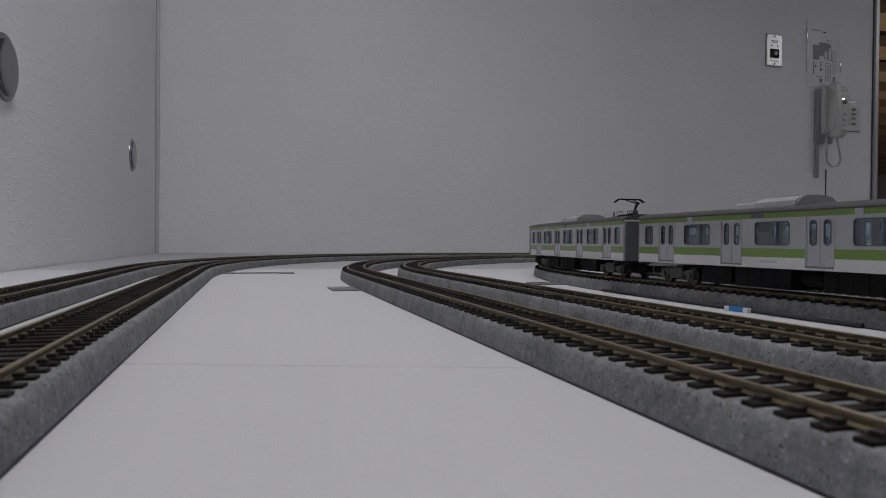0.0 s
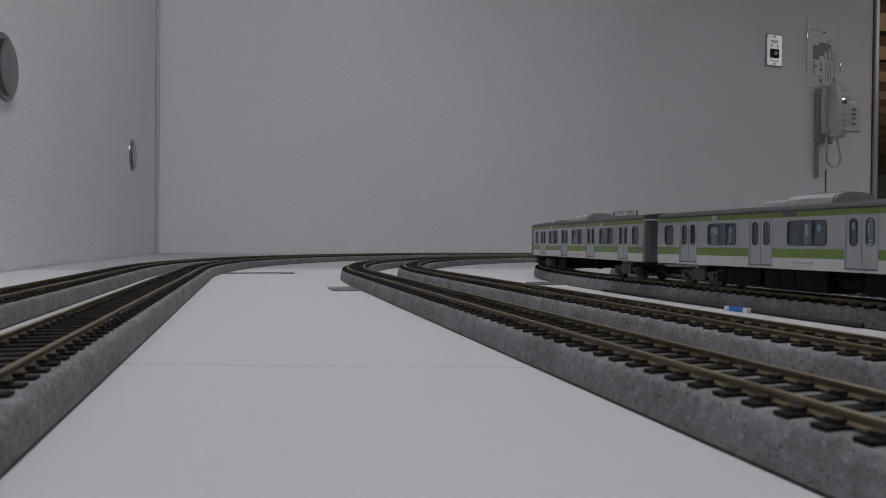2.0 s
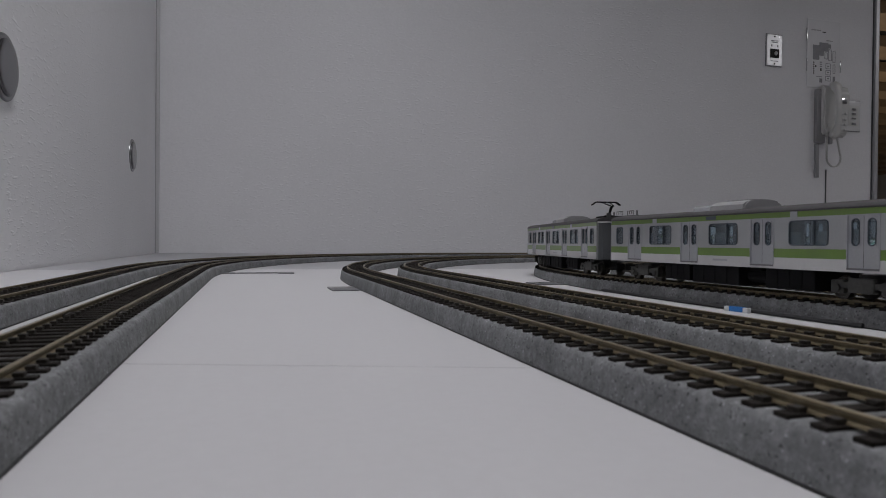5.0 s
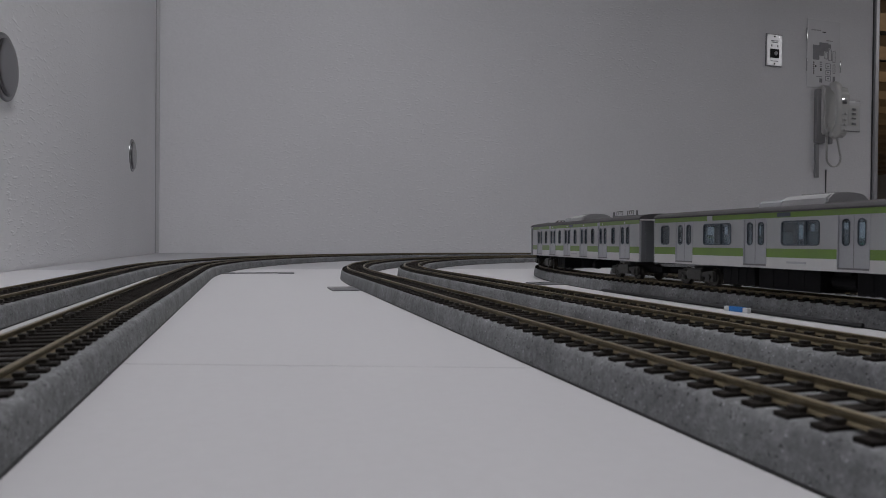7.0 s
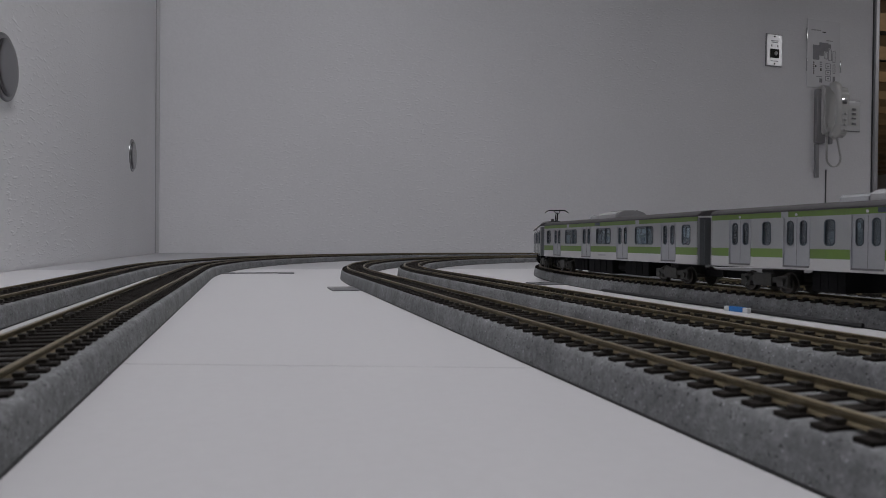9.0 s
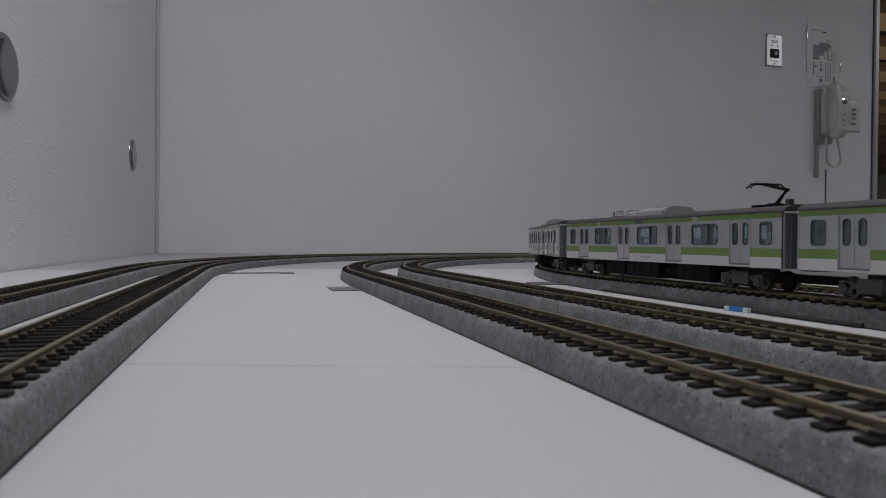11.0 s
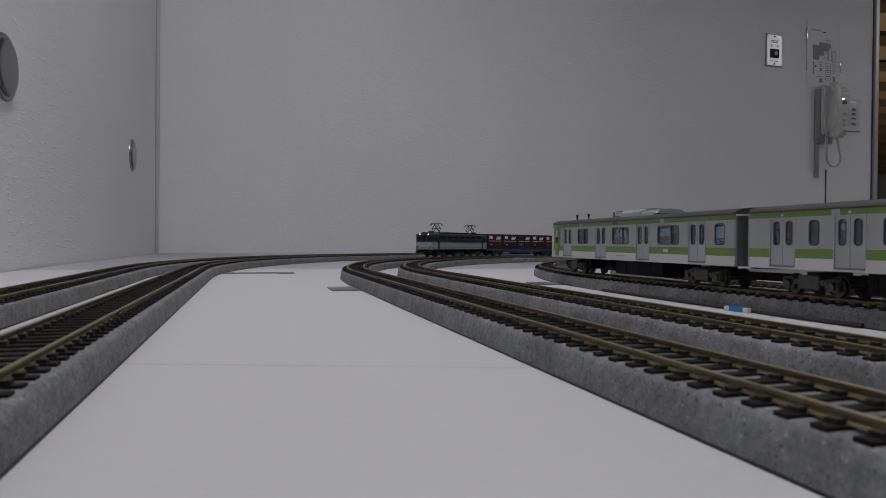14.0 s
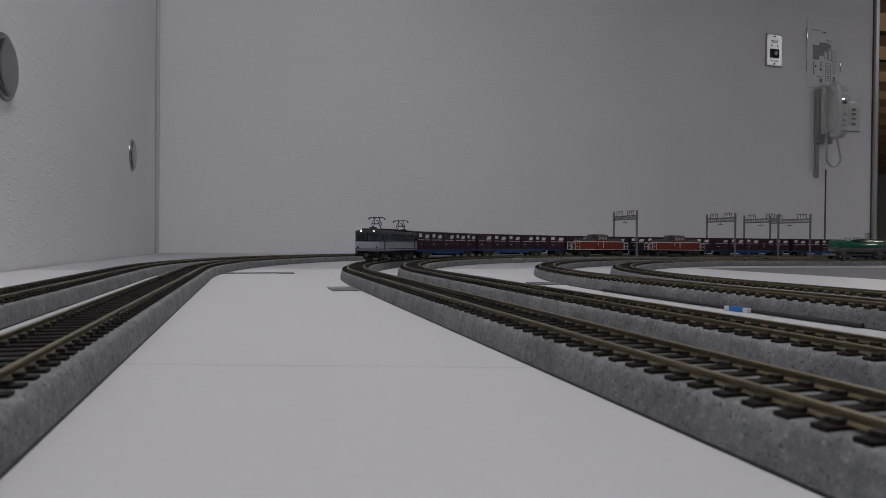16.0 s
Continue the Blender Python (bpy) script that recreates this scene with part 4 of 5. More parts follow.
def electric_loco(label):
    t = thing("electric_locomotive", label, "locomotive")
    bm = bmesh.new()
    for x0, x1, z0, z1, mi in ((-0.099, 0.099, 0.0110, 0.0138, 2), (-0.099, 0.099, 0.0138, 0.0158, 0), (-0.099, 0.099, 0.0158, 0.0167, 2), (-0.099, 0.099, 0.0167, 0.0272, 0), (-0.099, 0.099, 0.0272, 0.0385, 1)):
        box(bm, x0, x1, -0.0175, 0.0175, z0, z1, mi)
    part("body", bm, [M_LPALE, M_LBLUE, M_UNDER], t)
    prof = [(0.0177, 0.0385), (0.0172, 0.0402), (0.012, 0.0415), (-0.012, 0.0415), (-0.0172, 0.0402), (-0.0177, 0.0385)]
    bm = bmesh.new()
    hull(bm, prof, -0.0995, 0.0995)
    part("roof", bm, M_ROOF, t, "dark grey roof")
    for x0, x1, h in ((-0.034, 0.034, 0.0030), (-0.094, -0.084, 0.0022), (0.084, 0.094, 0.0022)):
        bm = bmesh.new()
        rbox(bm, x0, x1, -0.0105, 0.0105, 0.0412, 0.0415 + h, 0.0006)
        part("roof_hatch", bm, M_ROOF, t)
    for sy in (-1, 1):
        bm = bmesh.new()
        tube(bm, (-0.080, sy * 0.0145, 0.0432), (0.080, sy * 0.0145, 0.0432), 0.0007, n=6)
        for k in range(9):
            tube(bm, (-0.080 + 0.020 * k, sy * 0.0145, 0.0404), (-0.080 + 0.020 * k, sy * 0.0145, 0.0432), 0.0005, n=5)
        part("roof_walk", bm, M_UNDER, t)
    for x in (-0.078, 0.078):
        bm = bmesh.new()
        rbox(bm, x - 0.004, x + 0.004, -0.004, 0.004, 0.0412, 0.0462, 0.0006)
        part("roof_box", bm, M_ROOF, t)
    for x in (-0.062, 0.062):
        diamond_pantograph(t, x, 0.0432)
    for s in (-1, 1):
        f = s * 0.099
        bm = bmesh.new()
        rbox(bm, min(f, f + s * 0.0028), max(f, f + s * 0.0028), -0.0170, 0.0170, 0.0132, 0.0268, 0.0008)
        part("front_panel", bm, M_LPALE, t, "pale blue front panel", smooth=True)
        for z0, z1 in ((0.0157, 0.0167), (0.0262, 0.0270)):
            bm = bmesh.new()
            rbox(bm, min(f, f + s * 0.0031), max(f, f + s * 0.0031), -0.0172, 0.0172, z0, z1, 0.0002)
            part("front_line", bm, M_UNDER, t)
        bm = bmesh.new()
        rbox(bm, min(f, f + s * 0.0038), max(f, f + s * 0.0038), -0.0172, 0.0172, 0.0379, 0.0384, 0.0002)
        part("eave", bm, M_ROOF, t)
        bm = bmesh.new()
        rbox(bm, min(f, f + s * 0.0022), max(f, f + s * 0.0022), -0.0170, 0.0170, 0.0271, 0.0395, 0.0008)
        part("front_upper", bm, M_LBLUE, t, smooth=True)
        for y in (-0.0095, 0.0095):
            bm = bmesh.new()
            rbox(bm, min(f, f + s * 0.0028), max(f, f + s * 0.0028), y - 0.0055, y + 0.0055, 0.0290, 0.0360, 0.0004)
            part("windscreen", bm, M_CABGLASS, t, "dark windscreen")
            bm = bmesh.new()
            a = f + s * 0.0010
            lathe(bm, [(a, 0.0016), (a + s * 0.0022, 0.0016)], 16, (0, y * 0.92, 0.0398))
            hl = part("headlight_case", bm, M_LBLUE, t)
            bm = bmesh.new()
            a = f + s * 0.0033
            lathe(bm, [(a, 0.0012), (a + s * 0.0003, 0.0011)], 16, (0, y * 0.92, 0.0398))
            part("headlight", bm, M_LIGHT if s < 0 else M_SILVER, hl, "lit headlight" if s < 0 else "")
            bm = bmesh.new()
            tube(bm, (f + s * 0.0026, y * 1.35, 0.0185), (f + s * 0.0036, y * 1.35, 0.0185), 0.0012, n=12)
            part("tail_light", bm, M_UNDER, t)
        bm = bmesh.new()
        rbox(bm, min(f, f + s * 0.0045), max(f, f + s * 0.0045), -0.0165, 0.0165, 0.0065, 0.0108, 0.0006)
        part("buffer_beam", bm, M_UNDER, t)
        bm = bmesh.new()
        rbox(bm, min(f, f + s * 0.0075), max(f, f + s * 0.0075), -0.0022, 0.0022, 0.0060, 0.0098, 0.0006)
        part("coupler", bm, M_BOGIE, t)
        bm = bmesh.new()
        box(bm, min(f + s * 0.0029, f + s * 0.0033), max(f + s * 0.0029, f + s * 0.0033), -0.0035, 0.0035, 0.0210, 0.0224)
        part("number_plate", bm, M_AC, t, "small pale number bar")
        bm = bmesh.new()
        box(bm, min(f + s * 0.0024, f + s * 0.0030), max(f + s * 0.0024, f + s * 0.0030), -0.0008, 0.0008, 0.0275, 0.0385)
        part("door_line", bm, M_UNDER, t)
        bm = bmesh.new()
        for y in (-0.015, 0.015):
            tube(bm, (f + s * 0.0048, y, 0.0070), (f + s * 0.0048, y, 0.0160), 0.0004, n=5)
        tube(bm, (f + s * 0.0048, -0.015, 0.0140), (f + s * 0.0048, 0.015, 0.0140), 0.0004, n=5)
        part("handrail", bm, M_HOOD, t)
        for sy in (-1, 1):
            a, b = sorted((sy * 0.0175, sy * 0.0179))
            bm = bmesh.new()
            box(bm, min(f - s * 0.012, f - s * 0.005), max(f - s * 0.012, f - s * 0.005), a, b, 0.0290, 0.0355)
            part("cab_window", bm, M_CABGLASS, t)
            bm = bmesh.new()
            box(bm, min(f - s * 0.020, f - s * 0.014), max(f - s * 0.020, f - s * 0.014), a, b, 0.0125, 0.0370)
            part("cab_door", bm, M_LBLUE, t)
    for sy in (-1, 1):
        a, b = sorted((sy * 0.0175, sy * 0.0180))
        for k in range(7):
            x = -0.066 + 0.022 * k
            bm = bmesh.new()
            box(bm, x - 0.008, x + 0.008, a, b, 0.0335, 0.0368)
            part("side_window", bm, M_CABGLASS, t)
            bm = bmesh.new()
            for j in range(5):
                zz = 0.0280 + 0.0010 * j
                box(bm, x - 0.008, x + 0.008, a, b, zz, zz + 0.0006)
            part("louvre", bm, M_LBLUE, t)
        bm = bmesh.new()
        box(bm, -0.0975, 0.0975, a, b, 0.0262, 0.0268)
        part("waist_line", bm, M_UNDER, t)
    bm = bmesh.new()
    rbox(bm, -0.094, 0.094, -0.0135, 0.0135, 0.0075, 0.0110, 0.0005)
    part("frame", bm, M_UNDER, t)
    bm = bmesh.new()
    for x in (-0.030, 0.030):
        rbox(bm, x - 0.010, x + 0.010, -0.0150, 0.0150, 0.0040, 0.0105, 0.0006)
    part("equipment_box", bm, M_UNDER, t)
    for x in (-0.066, 0.0, 0.066):
        b = part("bogie", BOGIE, None, t, at=pose(x, 0, 0))
        for xx in (-0.0131, 0.0131):
            part("wheelset", WHEELS, None, b, at=pose(xx, 0, 0.0052))
    return t


loco = electric_loco("blue and pale blue electric locomotive with lit headlights")
parked = electric_loco("parked blue electric locomotive behind the tank wagons")
parked.matrix_basis = pose(1.605, 1.32, RAIL)


def container_mesh():
    bm = bmesh.new()
    rbox(bm, -0.0222, 0.0222, -0.0148, 0.0148, 0.0, 0.0300, 0.0005, 0)
    for s in (-1, 1):
        a, b = sorted((s * 0.0148, s * 0.0154))
        for k in range(-3, 4):
            box(bm, k * 0.0064 - 0.0005, k * 0.0064 + 0.0005, a, b, 0.002, 0.0150, 0)
        box(bm, -0.0222, 0.0222, a, b, 0.0283, 0.0298, 0)
        box(bm, -0.0222, 0.0222, a, b, 0.0002, 0.0017, 0)
    return finish("container", bm, M_WINE)


def slanted(x0, x1, z0, z1, k, name):
    """A flat slanted mark on a container side."""
    bm = bmesh.new()
    v = [bm.verts.new((x, y, z)) for y in (0.0149, 0.01525) for x, z in ((x0, z0), (x1 - k, z0), (x1, z1), (x0 + k, z1))]
    for f in ((3, 2, 1, 0), (4, 5, 6, 7), (0, 1, 5, 4), (1, 2, 6, 5), (2, 3, 7, 6), (3, 0, 4, 7)):
        bm.faces.new([v[i] for i in f])
    return finish(name, bm, M_MARK)


CONTAINER = container_mesh()
LOGO = slanted(-0.0150, -0.0064, 0.0190, 0.0250, -0.0034, "logo_mark")
LABEL = slanted(0.0070, 0.0165, 0.0205, 0.0265, 0.0, "label_plate")
STRIPE = slanted(-0.0185, 0.0185, 0.0157, 0.0167, 0.0, "white_bar")
SMALL = slanted(0.0080, 0.0135, 0.0085, 0.0097, 0.0, "small_bar")
bm = bmesh.new()
for a, b in ((-0.0215, -0.0206), (-0.0004, 0.0004), (0.0206, 0.0215)):
    box(bm, a, b, 0.0154, 0.0160, 0.001, 0.0290)
LOCKS = finish("door_bar", bm, M_WINE)


def container_wagon(i):
    t = thing("container_wagon", "blue flat wagon loaded with maroon freight containers", "freight wagon", "container wagons")
    bm = bmesh.new()
    prof = ((-0.113, 0.0100), (-0.065, 0.0100), (-0.045, 0.0062), (0.045, 0.0062), (0.065, 0.0100), (0.113, 0.0100))
    for s in (-1, 1):
        y0, y1 = sorted((s * 0.0118, s * 0.0140))
        lo = [bm.verts.new((x, y, z)) for y in (y0, y1) for x, z in prof]
        hi = [bm.verts.new((x, y, 0.0130)) for y in (y0, y1) for x, z in prof]
        for k in range(5):
            for o in (0, 6):
                bm.faces.new((lo[o + k], lo[o + k + 1], hi[o + k + 1], hi[o + k]))
            bm.faces.new((lo[k], lo[k + 1], lo[k + 7], lo[k + 6]))
            bm.faces.new((hi[k], hi[k + 1], hi[k + 7], hi[k + 6]))
    rbox(bm, -0.116, 0.116, -0.0150, 0.0150, 0.0117, 0.0136, 0.0004)
    part("underframe", bm, M_WBLUE, t, "blue underframe")
    for k in range(5):
        c = part("container", CONTAINER, None, t, at=pose(-0.0920 + 0.0460 * k, 0, 0.0138))
        for turn in (0, 180):
            at = pose(0, 0, 0, 0, 0, turn)
            part("logo_mark", LOGO, None, c, at=at)
            if (i + k * 2) % 3 != 1:
                part("label_plate", LABEL, None, c, at=at)
            part("white_bar", STRIPE, None, c, at=at)
            part("small_bar", SMALL, None, c, at=at)
            part("door_bar", LOCKS, None, c, at=at)
    bm = bmesh.new()
    for x in (-0.020, 0.012):
        rbox(bm, x, x + 0.014, -0.009, 0.009, 0.0035, 0.0100, 0.0008)
    part("brake_gear", bm, M_UNDER, t)
    for s in (-1, 1):
        bm = bmesh.new()
        rbox(bm, min(s * 0.112, s * 0.1215), max(s * 0.112, s * 0.1215), -0.0022, 0.0022, 0.0065, 0.0100, 0.0005)
        part("coupler", bm, M_UNDER, t)
    add_bogies(t, 0.081)
    return t


wagons = [container_wagon(i) for i in range(8)]


# ---- parked red diesel locomotives ----
def diesel(length, label):
    t = thing("diesel_locomotive", label, "locomotive", "red diesel locomotives")
    h = length / 2
    bm = bmesh.new()
    rbox(bm, -h, h, -0.0165, 0.0165, 0.0092, 0.0112, 0.0003)
    part("footplate", bm, M_UNDER, t)
    bm = bmesh.new()
    rbox(bm, -h, h, -0.0168, 0.0168, 0.0113, 0.0119, 0.0002)
    part("white_line", bm, M_MARK, t, "white line along the frame")
    bm = bmesh.new()
    for a, b in ((-h + 0.012, -0.012), (0.016, h - 0.012)):
        rbox(bm, a, b, -0.0120, 0.0120, 0.0125, 0.0285, 0.0012)
    part("hood", bm, M_RED, t, "red-orange hood", smooth=True)
    bm = bmesh.new()
    for a, b in ((-h + 0.0122, -0.012), (0.016, h - 0.0122)):
        rbox(bm, a, b, -0.0122, 0.0122, 0.0288, 0.0315, 0.0010)
        for k in range(3):
            x = a + (b - a) * (k + 0.5) / 3
            rbox(bm, x - 0.004, x + 0.004, -0.006, 0.006, 0.0312, 0.0330, 0.0005)
    part("hood_top", bm, M_HOOD, t, "grey hood top", smooth=True)
    bm = bmesh.new()
    rbox(bm, -0.0115, 0.0155, -0.0160, 0.0160, 0.0125, 0.0305, 0.0008)
    part("cab", bm, M_RED, t, "red cab", smooth=True)
    bm = bmesh.new()
    rbox(bm, -0.0112, 0.0152, -0.0150, 0.0150, 0.0306, 0.0372, 0.0008)
    part("cab_upper", bm, M_HOOD, t, smooth=True)
    bm = bmesh.new()
    hull(bm, [(0.0158, 0.0372), (0.0125, 0.0402), (0.0, 0.0415), (-0.0125, 0.0402), (-0.0158, 0.0372)], -0.0125, 0.0165)
    part("cab_roof", bm, M_HOOD, t, "dark cab roof", smooth=True)
    bm = bmesh.new()
    tube(bm, (-0.022, 0.0, 0.032), (-0.022, 0.0, 0.0405), 0.0065, 0.005, 14)
    part("exhaust", bm, M_HOOD, t)
    for s in (-1, 1):
        for x in (-0.006, 0.002, 0.010):
            a, b = sorted((s * 0.0150, s * 0.0154))
            bm = bmesh.new()
            box(bm, x - 0.0029, x + 0.0029, a, b, 0.0312, 0.0364)
            part("cab_window", bm, M_AC, t, "pale cab window")
        bm = bmesh.new()
        a, b = sorted((s * 0.0120, s * 0.0125))
        box(bm, -h + 0.0120, -0.012, a, b, 0.0262, 0.0274)
        box(bm, 0.016, h - 0.0120, a, b, 0.0262, 0.0274)
        a, b = sorted((s * 0.0160, s * 0.0165))
        box(bm, -0.0115, 0.0155, a, b, 0.0262, 0.0274)
        box(bm, -0.0115, -0.0105, a, b, 0.0185, 0.0262)
        box(bm, 0.0030, 0.0040, a, b, 0.0150, 0.0262)
        part("white_stripe", bm, M_MARK, t, "white side stripe")
        bm = bmesh.new()
        for e in (-1, 1):
            x0, x1 = e * h, e * (h - 0.011)
            y = s * 0.0160
            tube(bm, (x0, y, 0.0125), (x0, y, 0.0235), 0.00045, n=6)
            tube(bm, (x0, y, 0.0235), (x0 - e * 0.002, y, 0.0262), 0.00045, n=6)
            tube(bm, (x0 - e * 0.002, y, 0.0262), (x1 + e * 0.002, y, 0.0262), 0.00045, n=6)
            tube(bm, (x1 + e * 0.002, y, 0.0262), (x1, y, 0.0235), 0.00045, n=6)
            tube(bm, (x1, y, 0.0235), (x1, y, 0.0125), 0.00045, n=6)
            tube(bm, (x0, y, 0.0180), (x1, y, 0.0180), 0.00035, n=6)
            tube(bm, (x0, y, 0.0240), (x0, s * 0.005, 0.0240), 0.00045, n=6)
            tube(bm, (x0, s * 0.005, 0.0240), (x0, s * 0.005, 0.0125), 0.00045, n=6)
        part("handrail", bm, M_MARK, t, "white handrails")
    for e in (-1, 1):
        bm = bmesh.new()
        rbox(bm, min(e * h, e * (h + 0.002)), max(e * h, e * (h + 0.002)), -0.0162, 0.0162, 0.0050, 0.0110, 0.0005)
        part("buffer_beam", bm, M_UNDER, t)
        bm = bmesh.new()
        x = e * (h - 0.0118)
        box(bm, min(x, x + e * 0.0004), max(x, x + e * 0.0004), -0.012, 0.012, 0.0262, 0.0274)
        part("front_stripe", bm, M_MARK, t)
        for y in (-0.007, 0.007):
            bm = bmesh.new()
            lathe(bm, [(x, 0.0016), (x + e * 0.0008, 0.0014)], 14, (0, y, 0.0235))
            part("headlight", bm, M_SILVER, t)
    bm = bmesh.new()
    rbox(bm, -0.018, 0.018, -0.0145, 0.0145, 0.0035, 0.0092, 0.0008)
    part("fuel_tank", bm, M_UNDER, t)
    for s in (-1, 1):
        b = part("bogie", BOGIE, None, t, at=pose(s * (h - 0.026), 0, 0))
        for xx in (-0.0131, 0.0131):
            part("wheelset", WHEELS, None, b, at=pose(xx, 0, 0.0052))
    return t


FARY = R2.yc + R2.r
TALL = Matrix.Diagonal((1, 1, 1.16, 1))
d1 = diesel(0.140, "red diesel locomotive with white handrails on the curve")
d1.matrix_basis = pose(0.750, FARY - 0.006, RAIL, 0, 0, 6) @ TALL
d2 = diesel(0.140, "red diesel locomotive parked behind the other one")
d2.matrix_basis = pose(0.955, FARY, RAIL) @ TALL


# ---- catenary gantries ----
def gantry(x, yn):
    t = thing("catenary_gantry", "grey overhead line gantry spanning two model tracks", "gantry", "overhead line gantries", pose(x, 0, 0))
    yf = 1.400
    for y in (yn, yf):
        bm = bmesh.new()
        rbox(bm, -0.0016, 0.0016, y - 0.0016, y + 0.0016, 0.0, 0.1150, 0.0003)
        p = part("post", bm, M_MAST, t)
        bm = bmesh.new()
        rbox(bm, -0.005, 0.005, y - 0.005, y + 0.005, 0.0, 0.0035, 0.0005)
        part("footing", bm, M_MAST, p)
        bm = bmesh.new()
        d = 0.006 if y == yn else -0.006
        tube(bm, (0, y, 0.0870), (0, y + d, 0.0860), 0.0009, n=6)
        part("bracket", bm, M_MAST, p)
    z0, z1 = 0.0955, 0.1040
    for z in (z0, z1):
        bm = bmesh.new()
        for x0 in (-0.003, 0.003):
            tube(bm, (x0, yn, z), (x0, yf, z), 0.0011, n=6)
        part("chord", bm, M_MAST, t)
    n = 14
    bm = bmesh.new()
    for k in range(n):
        ya, yb = yn + (yf - yn) * k / n, yn + (yf - yn) * (k + 1) / n
        za, zb = (z0, z1) if k % 2 == 0 else (z1, z0)
        for x0 in (-0.003, 0.003):
            tube(bm, (x0, ya, za), (x0, yb, zb), 0.0008, n=5)
    part("lattice", bm, M_MAST, t)
    for yc in (yn + 0.026, yf - 0.026):
        bm = bmesh.new()
        for y in (yc - 0.013, yc + 0.013):
            tube(bm, (0, y, z1), (0, y, z1 + 0.011), 0.0009, n=6)
        tube(bm, (0, yc - 0.013, z1 + 0.011), (0, yc + 0.013, z1 + 0.011), 0.0010, n=6)
        for y in (yc - 0.005, yc + 0.004):
            tube(bm, (0, y, z1 + 0.011), (0, y, z1 + 0.004), 0.0011, n=6)
        part("insulator_frame", bm, M_MAST, t)
    ym = (yn + yf) / 2
    bm = bmesh.new()
    tube(bm, (0, ym, z0), (0, ym, z0 - 0.007), 0.0006, n=6)
    tube(bm, (0, ym - 0.009, z0 - 0.007), (0, ym + 0.009, z0 - 0.007), 0.0010, n=6)
    part("drop_arm", bm, M_MAST, t)


for x, y in ((0.842, 1.302), (1.108, 1.299), (1.222, 1.286), (1.304, 1.272)):
    gantry(x, y)


# ---- tank wagons ----
def tank_wagon(label):
    t = thing("tank_wagon", label, "tank wagon", "green tank wagons")
    pts = [(-0.066, 0.004), (-0.0655, 0.009), (-0.064, 0.0125), (-0.061, 0.0142), (0.061, 0.0142), (0.064, 0.0125), (0.0655, 0.009), (0.066, 0.004)]
    bm = bmesh.new()
    lathe(bm, pts, 32, (0, 0, 0.0275))
    for f in bm.faces:
        f.material_index = 1 if f.calc_center_median().z < 0.0235 else 0
    part("tank", bm, [M_TGREEN, M_TGREY], t, "green tank with a grey underside", smooth=True)
    for x in (-0.030, 0.030):
        bm = bmesh.new()
        lathe(bm, [(x - 0.0008, 0.0144), (x + 0.0008, 0.0144)], 32, (0, 0, 0.0275))
        part("tank_band", bm, M_TGREEN, t)
    bm = bmesh.new()
    rbox(bm, -0.070, 0.070, -0.005, 0.005, 0.0085, 0.0120, 0.0005)
    for x in (-0.046, 0.046):
        rbox(bm, x - 0.006, x + 0.006, -0.011, 0.011, 0.0100, 0.0175, 0.0006)
    for x in (-0.071, 0.071):
        rbox(bm, x - 0.001, x + 0.001, -0.0155, 0.0155, 0.0078, 0.0125, 0.0003)
    part("frame", bm, M_TGREY, t)
    bm = bmesh.new()
    rbox(bm, -0.020, 0.020, -0.010, 0.010, 0.0418, 0.0424, 0.0002)
    w = part("walkway", bm, M_TGREEN, t)
    bm = bmesh.new()
    for x in (-0.020, -0.010, 0.0, 0.010, 0.020):
        for y in (-0.010, 0.010):
            tube(bm, (x, y, 0.0424), (x, y, 0.0475), 0.0004, n=5)
    for y in (-0.010, 0.010):
        tube(bm, (-0.020, y, 0.0475), (0.020, y, 0.0475), 0.0004, n=5)
        tube(bm, (-0.020, y, 0.0450), (0.020, y, 0.0450), 0.0003, n=5)
    part("railing", bm, M_TGREEN, w)
    bm = bmesh.new()
    lathe(bm, [(0.040, 0.004), (0.0442, 0.004), (0.0450, 0.003)], 16, (0.0, 0, 0), "z")
    part("manhole", bm, M_TGREEN, t)
    bm = bmesh.new()
    for s in (-1, 1):
        x = s * 0.069
        for y in (-0.014, 0.014):
            tube(bm, (x, y, 0.012), (x, y, 0.026), 0.0005, n=5)
        tube(bm, (x, -0.014, 0.026), (x, 0.014, 0.026), 0.0005, n=5)
        tube(bm, (x, -0.014, 0.019), (x, 0.014, 0.019), 0.0004, n=5)
    part("end_rail", bm, M_TGREY, t)
    bm = bmesh.new()
    rbox(bm, -0.010, 0.010, -0.0130, 0.0130, 0.0045, 0.0082, 0.0006)
    part("brake_box", bm, M_UNDER, t)
    add_bogies(t, 0.046)
    bm = bmesh.new()
    for x in (-0.046 - 0.0131, -0.046 + 0.0131, 0.046 - 0.0131, 0.046 + 0.0131):
        for s in (-1, 1):
            tube(bm, (x, s * 0.0140, 0.0055), (x, s * 0.0146, 0.0055), 0.0018, n=12)
    part("axle_caps", bm, M_CHROME, t, "bright axle caps")
    return t


TY4 = R4.yc + R4.r
t1 = tank_wagon("green tank wagon with a railed walkway on top")
t1.matrix_basis = pose(1.162, TY4, RAIL) @ Matrix.Diagonal((1, 1, 0.9, 1))
t2 = copy_thing(t1, pose(1.162 + 0.152, TY4, RAIL))
t3 = copy_thing(t1, pose(1.162 + 0.304, TY4, RAIL))


# ---- motion ----
def riding(line, s, half, z=RAIL):
    x0, y0, _ = line.at(s - half)
    x1, y1, _ = line.at(s + half)
    return pose((x0 + x1) / 2, (y0 + y1) / 2, z, 0, 0, math.degrees(math.atan2(y1 - y0, x1 - x0)))


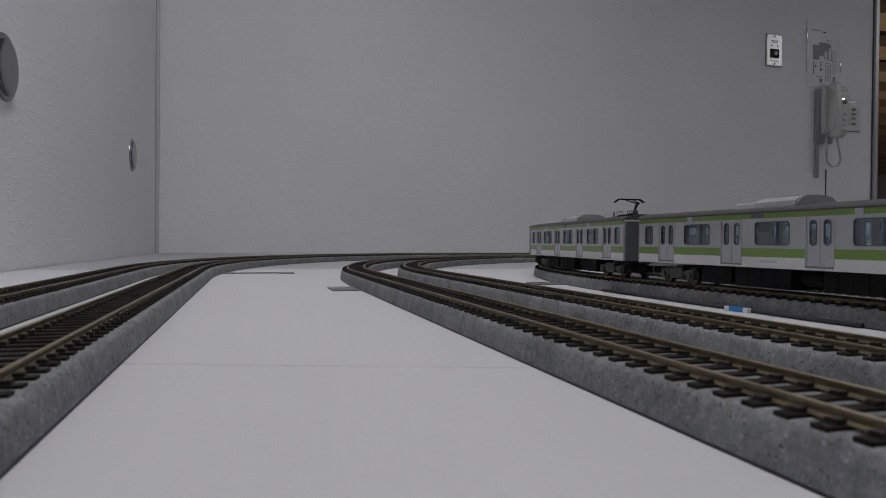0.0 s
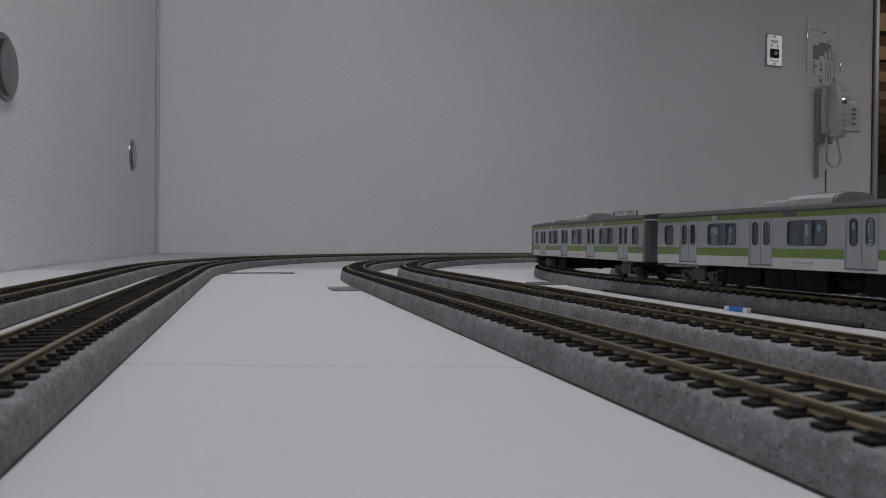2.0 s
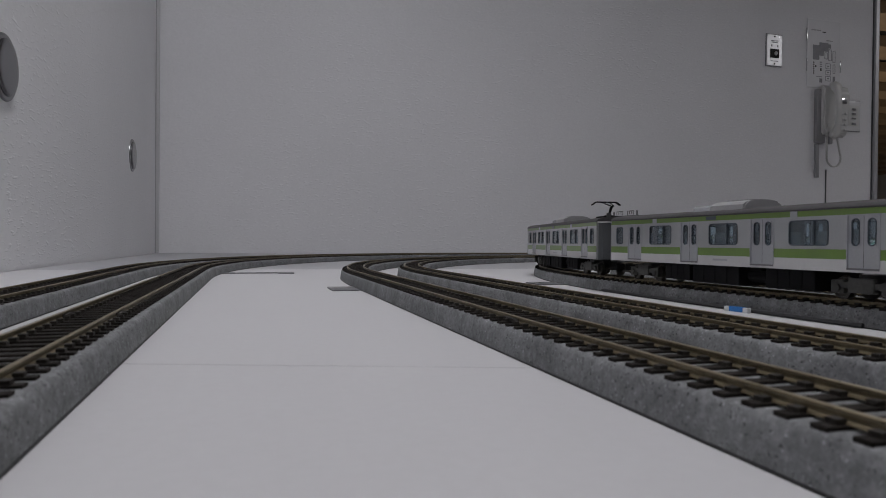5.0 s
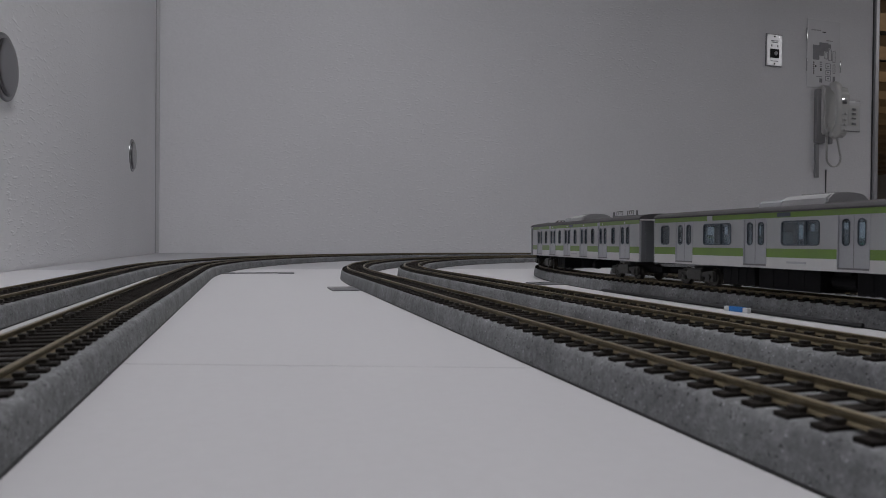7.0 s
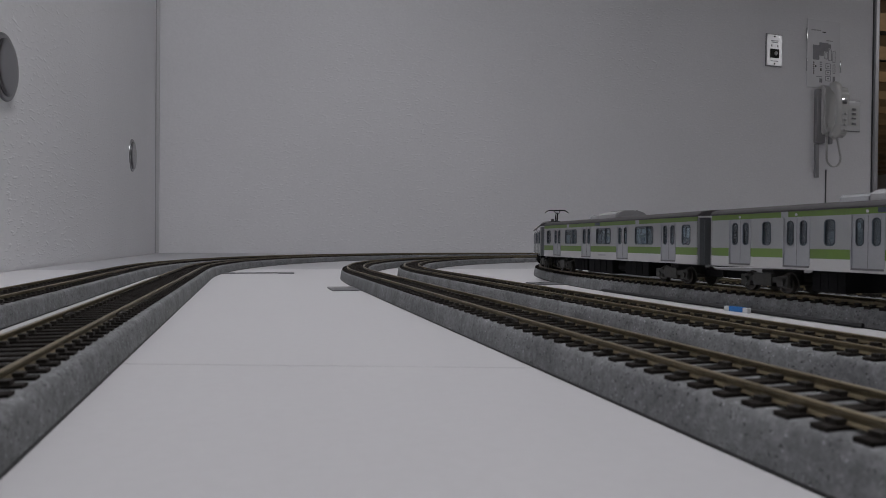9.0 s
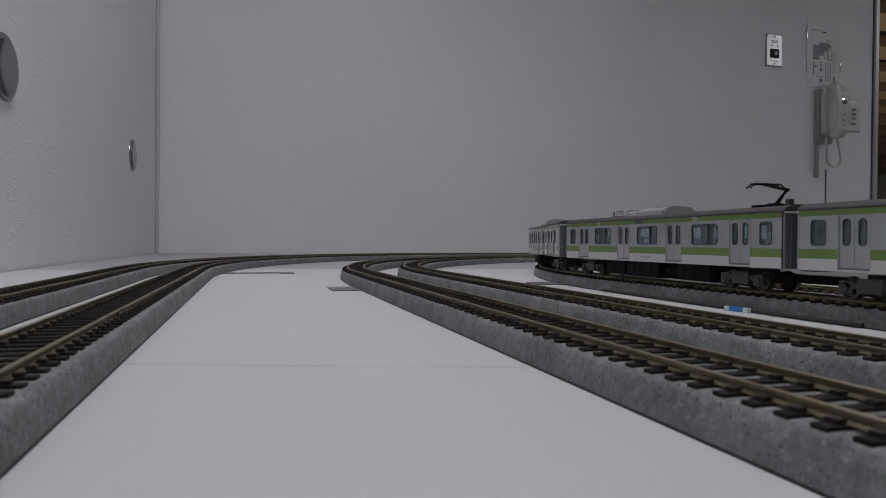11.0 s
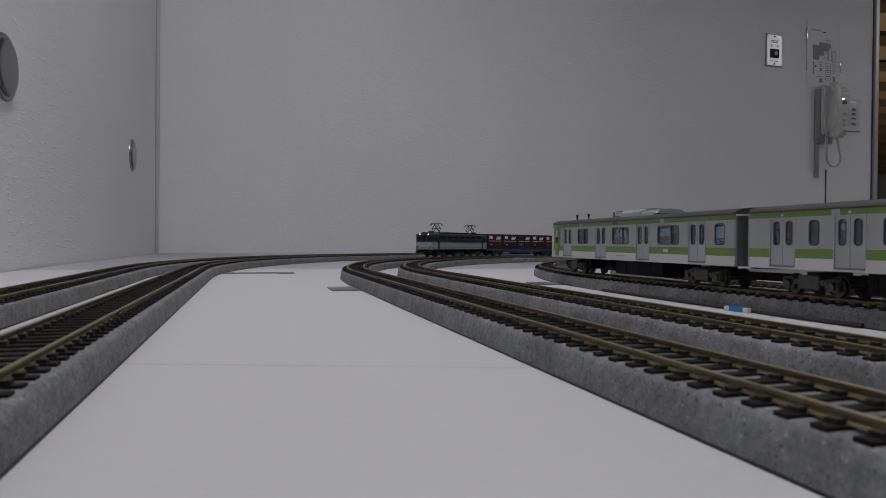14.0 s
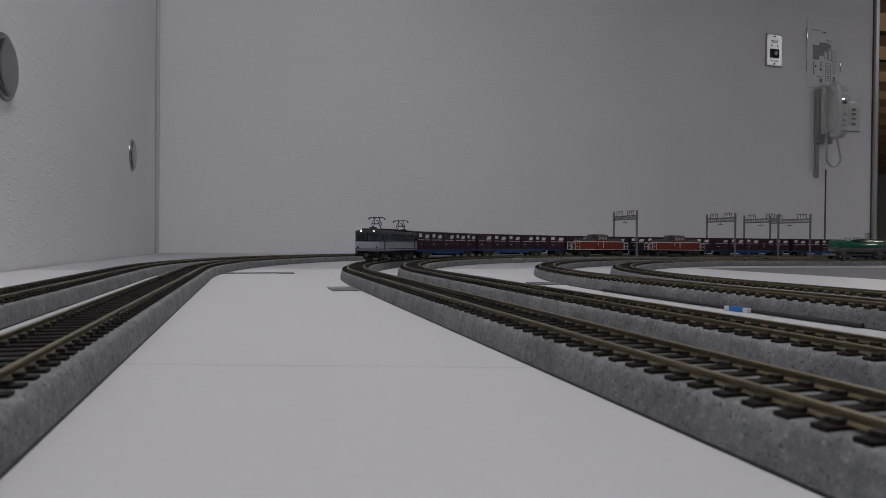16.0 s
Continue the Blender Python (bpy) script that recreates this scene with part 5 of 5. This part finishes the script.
def swivel(ob, line, half, rows):
    """Turns each bogie of a car so that it follows the rails."""
    for b in ob.children:
        if not b.name.startswith("bogie"):
            continue
        off = b.matrix_basis.translation.x
        keys = []
        for t, s in rows:
            body = riding(line, s, half).to_euler().z
            own = math.radians(line.at(s + off)[2])
            keys.append((t, pose(off, 0, 0, 0, 0, math.degrees(own - body))))
        walk(b, keys)


TAIL = ((0.0, 2.2472), (1.0, 2.111), (2.0, 1.972), (3.0, 1.826), (4.0, 1.677), (6.5, 1.2958), (7.5, 1.1378), (8.5, 0.985), (9.0, 0.907), (11.5, 0.511), (12.5, 0.356), (13.5, 0.198), (14.5, 0.0355), (15.2, -0.0855), (15.9, -0.203), (16.0, -0.220))


def tail_at(t):
    """How far along its line the rear of the commuter train stands."""
    pts = list(TAIL)
    for k in range(len(pts) - 1):
        (ta, a), (tb, b) = pts[k], pts[k + 1]
        if t <= tb:
            def slope(i):
                p, q = pts[max(i - 1, 0)], pts[min(i + 1, len(pts) - 1)]
                return (q[1] - p[1]) / (q[0] - p[0])
            h = tb - ta
            u = (t - ta) / h
            m0, m1 = slope(k) * h, slope(k + 1) * h
            return (2 * u ** 3 - 3 * u ** 2 + 1) * a + (u ** 3 - 2 * u ** 2 + u) * m0 + (-2 * u ** 3 + 3 * u ** 2) * b + (u ** 3 - u ** 2) * m1
    return pts[-1][1]


def motions():
    ts = [i * 0.25 for i in range(65)]
    for i, ob in enumerate(cars):
        rows = [(t, tail_at(t) - CL - 0.253 * i) for t in ts]
        walk(ob, [(t, riding(R3, s, 0.086)) for t, s in rows])
        swivel(ob, R3, 0.086, rows)
    head = [(t, 0.5738 - 0.13675 * (t - 14.0)) for t in ts]
    rows = [(t, s + 0.103) for t, s in head]
    walk(loco, [(t, riding(R1, s, 0.066)) for t, s in rows])
    swivel(loco, R1, 0.066, rows)
    for i, ob in enumerate(wagons):
        rows = [(t, s + 0.208 + 0.121 + 0.240 * i) for t, s in head]
        walk(ob, [(t, riding(R1, s, 0.081)) for t, s in rows])
        swivel(ob, R1, 0.081, rows)


motions()
